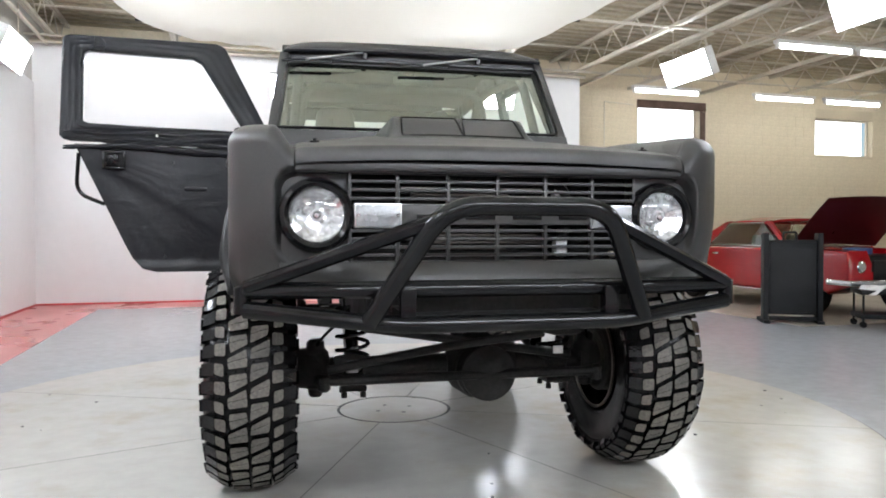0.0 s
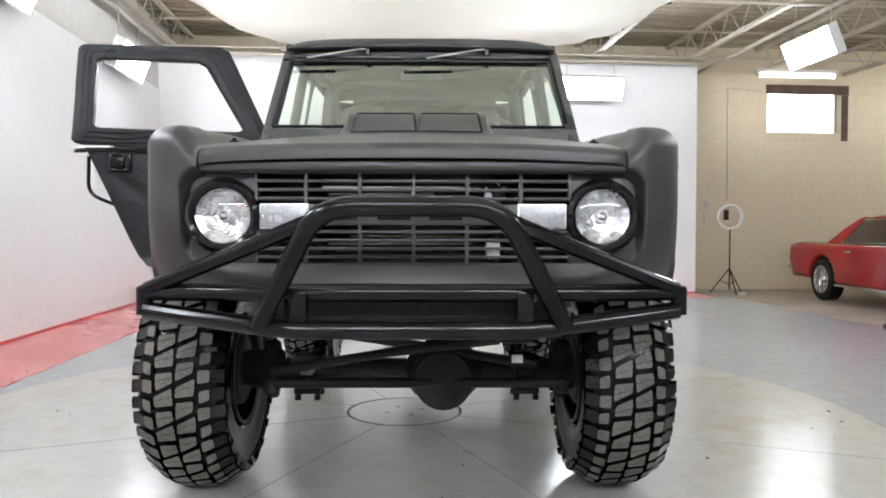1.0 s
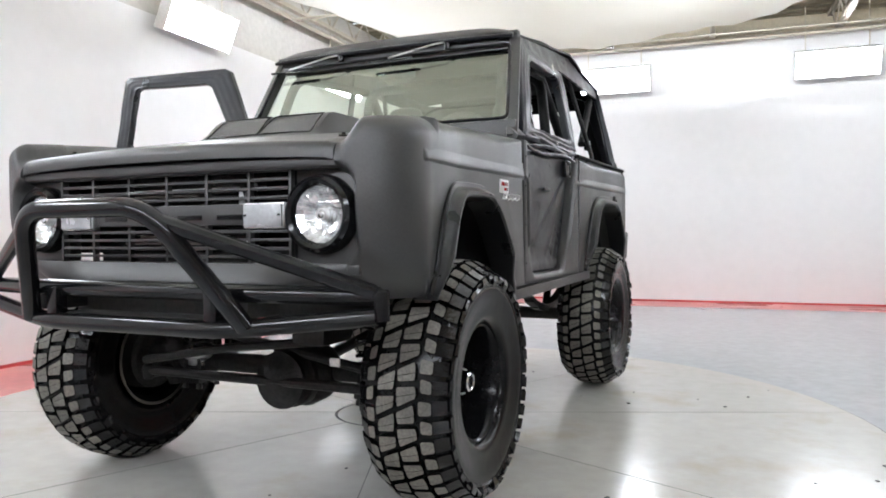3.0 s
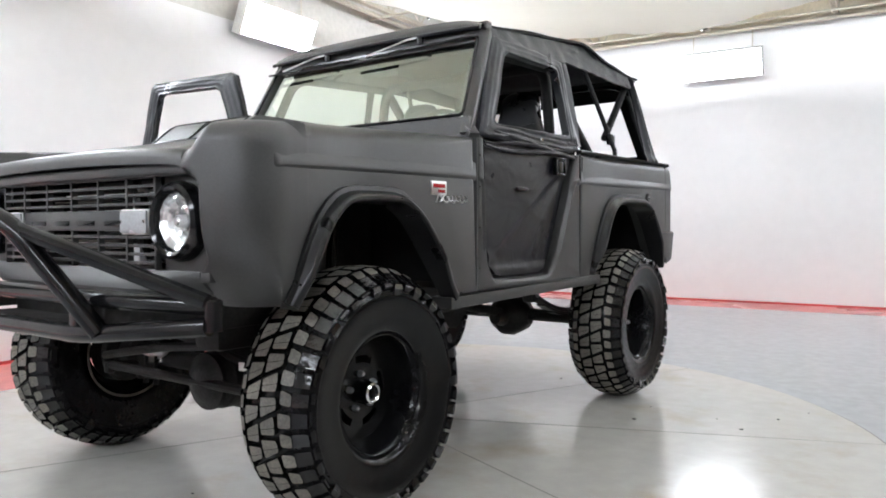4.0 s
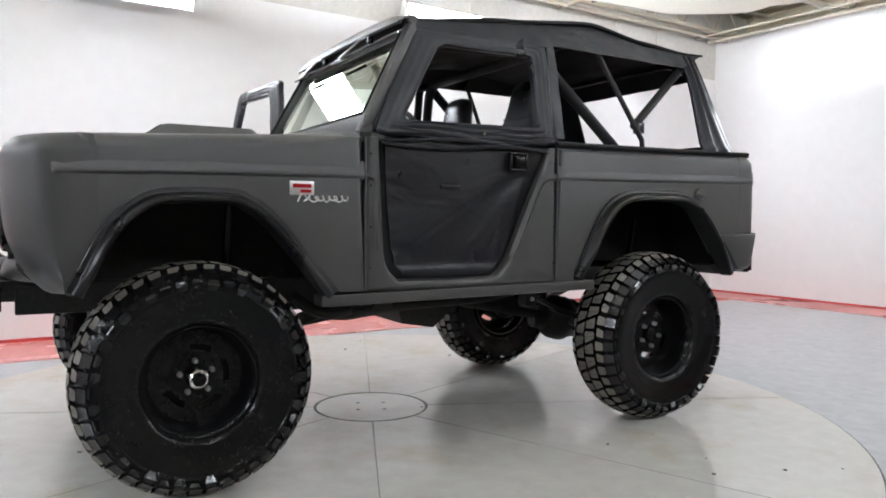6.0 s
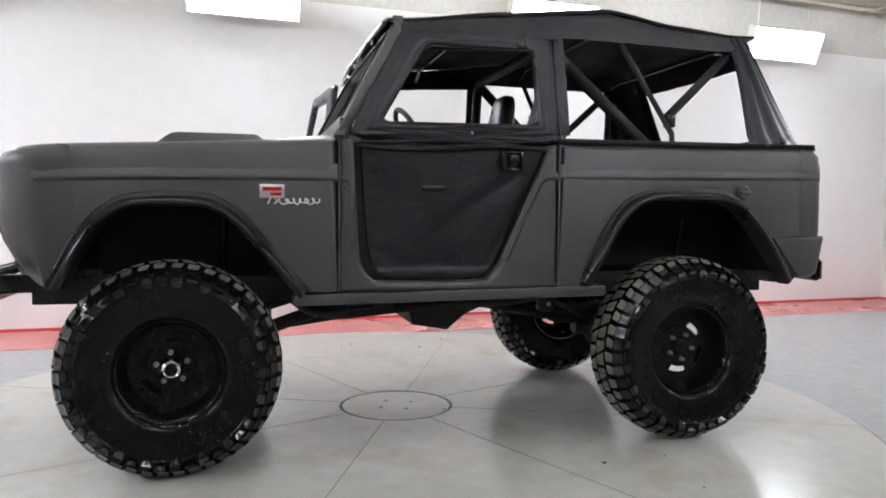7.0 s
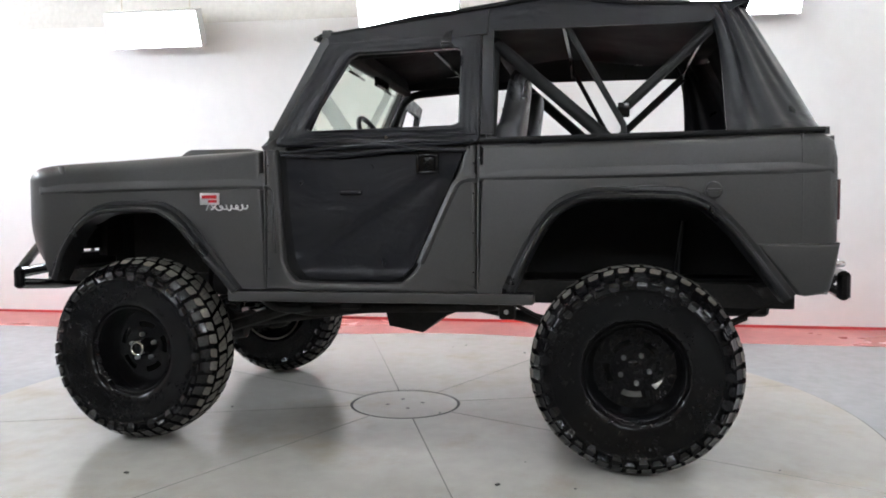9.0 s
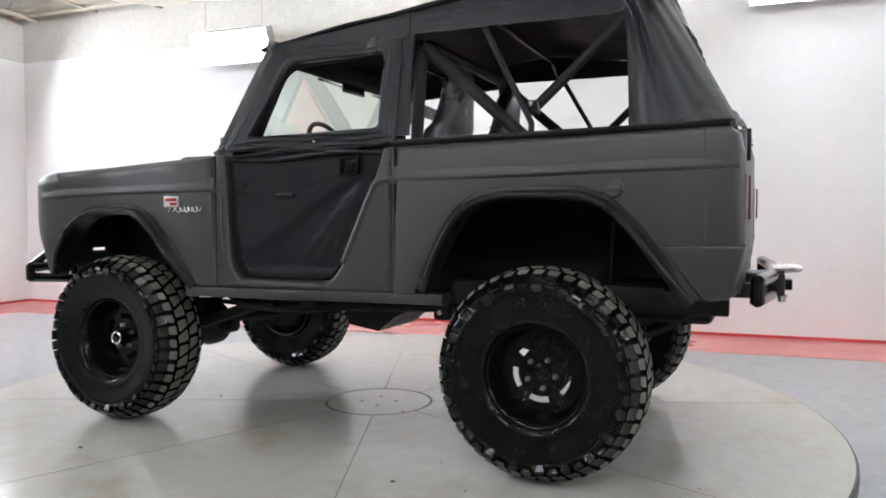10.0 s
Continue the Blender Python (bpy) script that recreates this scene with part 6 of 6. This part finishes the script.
part("hood", grid(10, 10, lambda u, v: (-1.02 - 0.72 * v, (u - 0.5) * 1.4, 0.92 + 0.72 * v - 0.1 * v * v + 0.03 * math.sin(u * math.pi)), (0.02, 0, -0.02)), DARK_RED, coupe, "raised hood, dark red on both faces")
part("grille", box((-2.29, -0.5, 0.50), (-2.24, 0.5, 0.74), 0.01), CHASSIS, coupe)
part("front_bumper", box((-2.38, -0.86, 0.42), (-2.28, 0.86, 0.50), 0.03, seg=3), CHROME, coupe, "chrome front bumper")
for s in (-1, 1):
    part("bumper_end", box((-2.36, min(s * 0.85, s * 0.89), 0.43), (-1.92, max(s * 0.85, s * 0.89), 0.495), 0.018, seg=3), CHROME, coupe, "wrapped chrome bumper end")
part("rear_bumper", box((2.30, -0.84, 0.46), (2.40, 0.84, 0.54), 0.03, seg=3), CHROME, coupe, "chrome rear bumper")
for s in (-1, 1):
    h = part("headlight", lathe([(-2.31, 0.0001), (-2.31, 0.05), (-2.29, 0.075), (-2.2, 0.08)], 24, centre=(0, s * 0.69, 0.66)), CHROME, coupe, "round chrome-ringed headlight")
    part("door_handle", box((0.45, min(s * 0.86, s * 0.89), 0.76), (0.6, max(s * 0.86, s * 0.89), 0.785), 0.006), CHROME, coupe)
    part("door_mirror", box((-0.75, min(s * 0.80, s * 0.92), 0.90), (-0.68, max(s * 0.80, s * 0.92), 0.99), 0.02), CHROME, coupe)
    part("tail_lamp", box((2.29, s * 0.6 - 0.1, 0.62), (2.335, s * 0.6 + 0.1, 0.76), 0.01), DARK_RED, coupe)
    for x in (1.30, -1.45):
        t = part("wheel", lathe([(-0.1, 0.20), (-0.1, 0.31), (-0.08, 0.33), (0.08, 0.33), (0.1, 0.31), (0.1, 0.20)], 36, axis="y", centre=(x, s * 0.74, 0.33), caps=False), RUBBER, coupe, "black tyre")
        rim = part("rim", lathe([(s * 0.07, 0.215), (s * 0.108, 0.212), (s * 0.108, 0.195), (s * 0.04, 0.18), (s * 0.03, 0.165)], 36, axis="y", centre=(x, s * 0.74, 0.33), caps=False), CHROME, t, "bright chrome wheel")
        bm = lathe([(s * 0.01, 0.185), (s * 0.012, 0.0001)], 24, axis="y", centre=(x, s * 0.74, 0.33))
        part("wheel_disc", bm, CHASSIS, t, "dark wheel disc")
        bm = lathe([(s * 0.02, 0.06), (s * 0.085, 0.055), (s * 0.10, 0.035), (s * 0.105, 0.0001)], 20, axis="y", centre=(x, s * 0.74, 0.33))
        for i in range(8):
            m = Matrix.Translation((x, s * 0.74, 0.33)) @ Matrix.Rotation(i * math.pi / 4, 4, "Y")
            spoke = box((-0.026, min(s * 0.025, s * 0.06), 0.04), (0.026, max(s * 0.025, s * 0.06), 0.185), 0.012)
            bmesh.ops.transform(spoke, matrix=m, verts=spoke.verts)
            bm = joined(bm, spoke)
        part("wheel_spider", bm, CHROME, t, "eight-spoke chrome centre")

# ---- black cabinet on posts ----
cab = thing("tool_cabinet", Matrix.Translation((5.05, 3.38, FLOOR_Z)) @ pose(0, 0, 0, 0, 0, -26), "black steel tool cabinet standing between two posts", "cabinet")
part("body", box((-0.25, -0.18, 0.10), (0.25, 0.20, 0.93), 0.01), CABINET, cab)
part("front_panel", box((-0.235, -0.193, 0.13), (0.235, -0.182, 0.86), 0.006), CABINET, cab)
part("top_lip", box((-0.25, -0.19, 0.932), (0.25, 0.20, 0.95), 0.005), CABINET, cab)
for s in (-1, 1):
    part("post", box((s * 0.285 - 0.028, -0.20, 0.0), (s * 0.285 + 0.028, -0.02, 1.03), 0.006), CABINET, cab)
    part("foot", box((s * 0.285 - 0.035, -0.26, 0.0), (s * 0.285 + 0.035, 0.20, 0.04), 0.008), CABINET, cab)
part("cross_bar", box((-0.25, -0.17, 0.03), (0.25, -0.13, 0.08), 0.006), CABINET, cab)
part("handle", tube(fillet([(-0.06, 0.05, 0.95), (-0.06, 0.05, 1.04), (0.08, 0.05, 1.04), (0.08, 0.05, 0.95)], 0.02), 0.014, 8), CABINET, cab)

cart = thing("shop_cart", Matrix.Translation((5.75, 2.75, FLOOR_Z)) @ pose(0, 0, 0, 0, 0, -26), "low black shop cart with open shelves", "cart")
for z in (0.10, 0.36):
    part("shelf", box((-0.28, -0.2, z), (0.28, 0.2, z + 0.05), 0.008), CABINET, cart)
for sx in (-1, 1):
    for sy in (-1, 1):
        part("post", tube([(sx * 0.25, sy * 0.17, 0.05), (sx * 0.25, sy * 0.17, 0.41)], 0.012, 8), CABINET, cart)
        part("caster", lathe([(-0.015, 0.035), (0.015, 0.035)], 14, axis="y", centre=(sx * 0.25, sy * 0.17, 0.035)), RUBBER, cart)
rag = thing("shop_rag", Matrix.Translation((5.6, 2.72, FLOOR_Z + 0.412)), "crumpled white rag draped over the cart edge", "rag")
part("cloth", grid(14, 14, lambda u, v: ((u - 0.5) * 0.24, (v - 0.5) * 0.3, 0.03 + 0.03 * noise.noise(Vector((u * 4, v * 4, 1))) - (0.18 * max(0, 0.45 - u))), (0, 0, 0.006)), RAG, rag)

# ---- ring light on a tripod ----
tri = thing("ring_light", Matrix.Translation((4.85, 7.75, FLOOR_Z)), "white ring light on a black tripod stand", "lamp")
part("pole", tube([(0, 0, 0.08), (0, 0, 1.05)], 0.012, 8), BLACK_METAL, tri)
for k in range(3):
    a = 2.1 * k + 0.5
    part("leg", tube([(0, 0, 0.42), (0.30 * math.cos(a), 0.30 * math.sin(a), 0.012)], 0.009, 8), BLACK_METAL, tri)
    part("brace", tube([(0, 0, 0.16), (0.16 * math.cos(a), 0.16 * math.sin(a), 0.22)], 0.006, 6), BLACK_METAL, tri)
part("ring", tube([(0.19 * math.cos(a), 0, 1.25 + 0.19 * math.sin(a)) for a in [2 * math.pi * i / 40 for i in range(40)]], 0.021, 10, closed=True), LAMP_BODY, tri, "white plastic ring")
part("holder", box((-0.10, -0.03, 1.20), (-0.03, 0.01, 1.36), 0.006), CABINET, tri)
part("base_disc", lathe([(0.0, 0.06), (0.03, 0.06), (0.05, 0.02)], 18, axis="z", centre=(0.2, -0.05, 0)), RAG, tri, "white weight beside the stand")


# ---- ceiling tubes over the garage bay ----
def strip_light(m, lamp=TUBE_LAMP):
    s = thing("strip_light", m, "glowing fluorescent strip light below the garage ceiling", "strip light", "garage strip lights")
    part("housing", box((-0.66, -0.05, 0.035), (0.66, 0.05, 0.09), 0.006), LAMP_BODY, s)
    part("tube", tube([(-0.61, 0, 0.0), (0.61, 0, 0.0)], 0.026, 10), lamp, s, "glowing fluorescent tube")
    for k in (-1, 1):
        part("socket", box((k * 0.63 - 0.015, -0.03, -0.03), (k * 0.63 + 0.015, 0.03, 0.04), 0.004), LAMP_BODY, s)
        part("hanger", tube([(k * 0.5, 0, 0.09), (k * 0.5, 0, CHORD_Z - 3.42)], 0.005, 6), STEEL_PAINT, s)
    return s


sl = strip_light(ROOM @ pose(6.3, 7.1, 3.42))
# a second set, unseen, is added above the stretched cloth to make it glow
over = strip_light(ROOM @ pose(-1.4, -3.0, 3.6), CLOTH_LAMP)
for u, v in ((1.4, -3.0), (-1.4, -0.6), (1.4, -0.6), (-1.4, 1.9), (1.4, 1.9), (-1.4, 3.2), (1.4, 3.2)):
    copy_thing(over, ROOM @ pose(u, v, 3.6))
for u, v, z in ((8.75, 7.1, 3.42), (10.3, 7.1, 3.42), (11.9, 7.1, 3.42), (6.9, 4.4, 3.55), (8.3, 4.4, 3.55), (9.7, 4.4, 3.55), (6.9, 1.9, 3.55), (9.0, 1.9, 3.55), (6.9, -3.0, 3.55), (9.0, -3.0, 3.55)):
    copy_thing(sl, ROOM @ pose(u, v, z))

# ---- windows in the block wall ----
for i, (a, b, z0, z1) in enumerate(WINDOWS):
    w = tagged(part("window_%d" % (i + 1), box((a, VB + 0.12, z0), (b, VB + 0.14, z0 + 0.03)), STEEL_PAINT), "high garage window, bright with daylight", "window", kind="structure")
    w.matrix_world = ROOM
    for lo, hi in (((a, z1 - 0.03), (b, z1)), ((a, z0 + 0.03), (a + 0.03, z1 - 0.03)), ((b - 0.03, z0 + 0.03), (b, z1 - 0.03))):
        part("window_frame", box((lo[0], VB + 0.12, lo[1]), (hi[0], VB + 0.14, hi[1])), STEEL_PAINT, w)
    bm = bmesh.new()
    bm.faces.new([bm.verts.new((u, VB + 0.13, z)) for u, z in ((a, z0), (b, z0), (b, z1), (a, z1))])
    p = part("pane", bm, WINDOW_SKY, w)
    p.visible_shadow = False
setting("window_lintel", box((WINDOWS[0][0] - 0.03, VB - 0.02, 3.37), (WINDOWS[0][1] + 0.14, VB + 0.0, 3.53), 0.004), BRICK_BROWN, "brown brick lintel above the first window", "lintel")
setting("window_side_bricks", box((WINDOWS[0][1] + 0.01, VB - 0.02, 2.56), (WINDOWS[0][1] + 0.13, VB, 3.365), 0.004), BRICK_BROWN, "brown brick edge beside the first window", "trim")
pipe = setting("conduit", joined(tube([(5.78, VB - 0.02, 1.5), (5.78, VB - 0.02, 3.45)], 0.012, 6), tube([(5.78, VB - 0.02, 3.45), (6.4, VB - 0.02, 3.42)], 0.01, 6)), STEEL_PAINT, "thin painted electrical conduit on the block wall", "conduit")
for u, z in ((5.42, 1.45), (5.42, 1.22)):
    setting("wall_socket", box((u - 0.05, VB - 0.05, z - 0.06), (u + 0.05, VB, z + 0.06), 0.006), STEEL_PAINT, "small metal socket box on the block wall", "socket")

# a bright overcast sky stands behind the windows
bm = bmesh.new()
bm.faces.new([bm.verts.new(p) for p in ((2, VB + 6, -2), (18, VB + 6, -2), (18, VB + 6, 9), (2, VB + 6, 9))])
sky_card = setting("backdrop", bm, lamp_mat("overcast_sky", (0.95, 0.97, 1.0), 4.0), "plain bright overcast sky beyond the windows", "sky")

# ---- painted blocks of the garage wall ----
BW, BH, J = 0.40, 0.20, 0.0045
block_mesh = {}


def block(w):
    key = round(w, 3)
    if key not in block_mesh:
        bm = box((J / 2, -0.005, J / 2), (w - J / 2, 0.0, BH - J / 2), 0.002, seg=1)
        me = bpy.data.meshes.new("block")
        bm.to_mesh(me)
        bm.free()
        me.materials.append(BEIGE)
        block_mesh[key] = me
    return block_mesh[key]


for r in range(20):
    z = FLOOR_Z + r * BH
    u = U_EDGE + 0.02 - (BW / 2 if r % 2 else 0)
    while u < 12.4:
        a, b = max(u, U_EDGE + 0.02), u + BW
        pieces = [(a, b)]
        for w in WINDOWS:
            if z + BH > w[2] and z < w[3]:
                pieces = [q for p in pieces for q in ((p[0], min(p[1], w[0])), (max(p[0], w[1]), p[1])) if q[1] - q[0] > 0.04]
        for p0, p1 in pieces:
            ob = new("block", block(p1 - p0))
            ob.parent = garage_wall
            ob.location = (p0, VB - 0.0005, z)
        u += BW
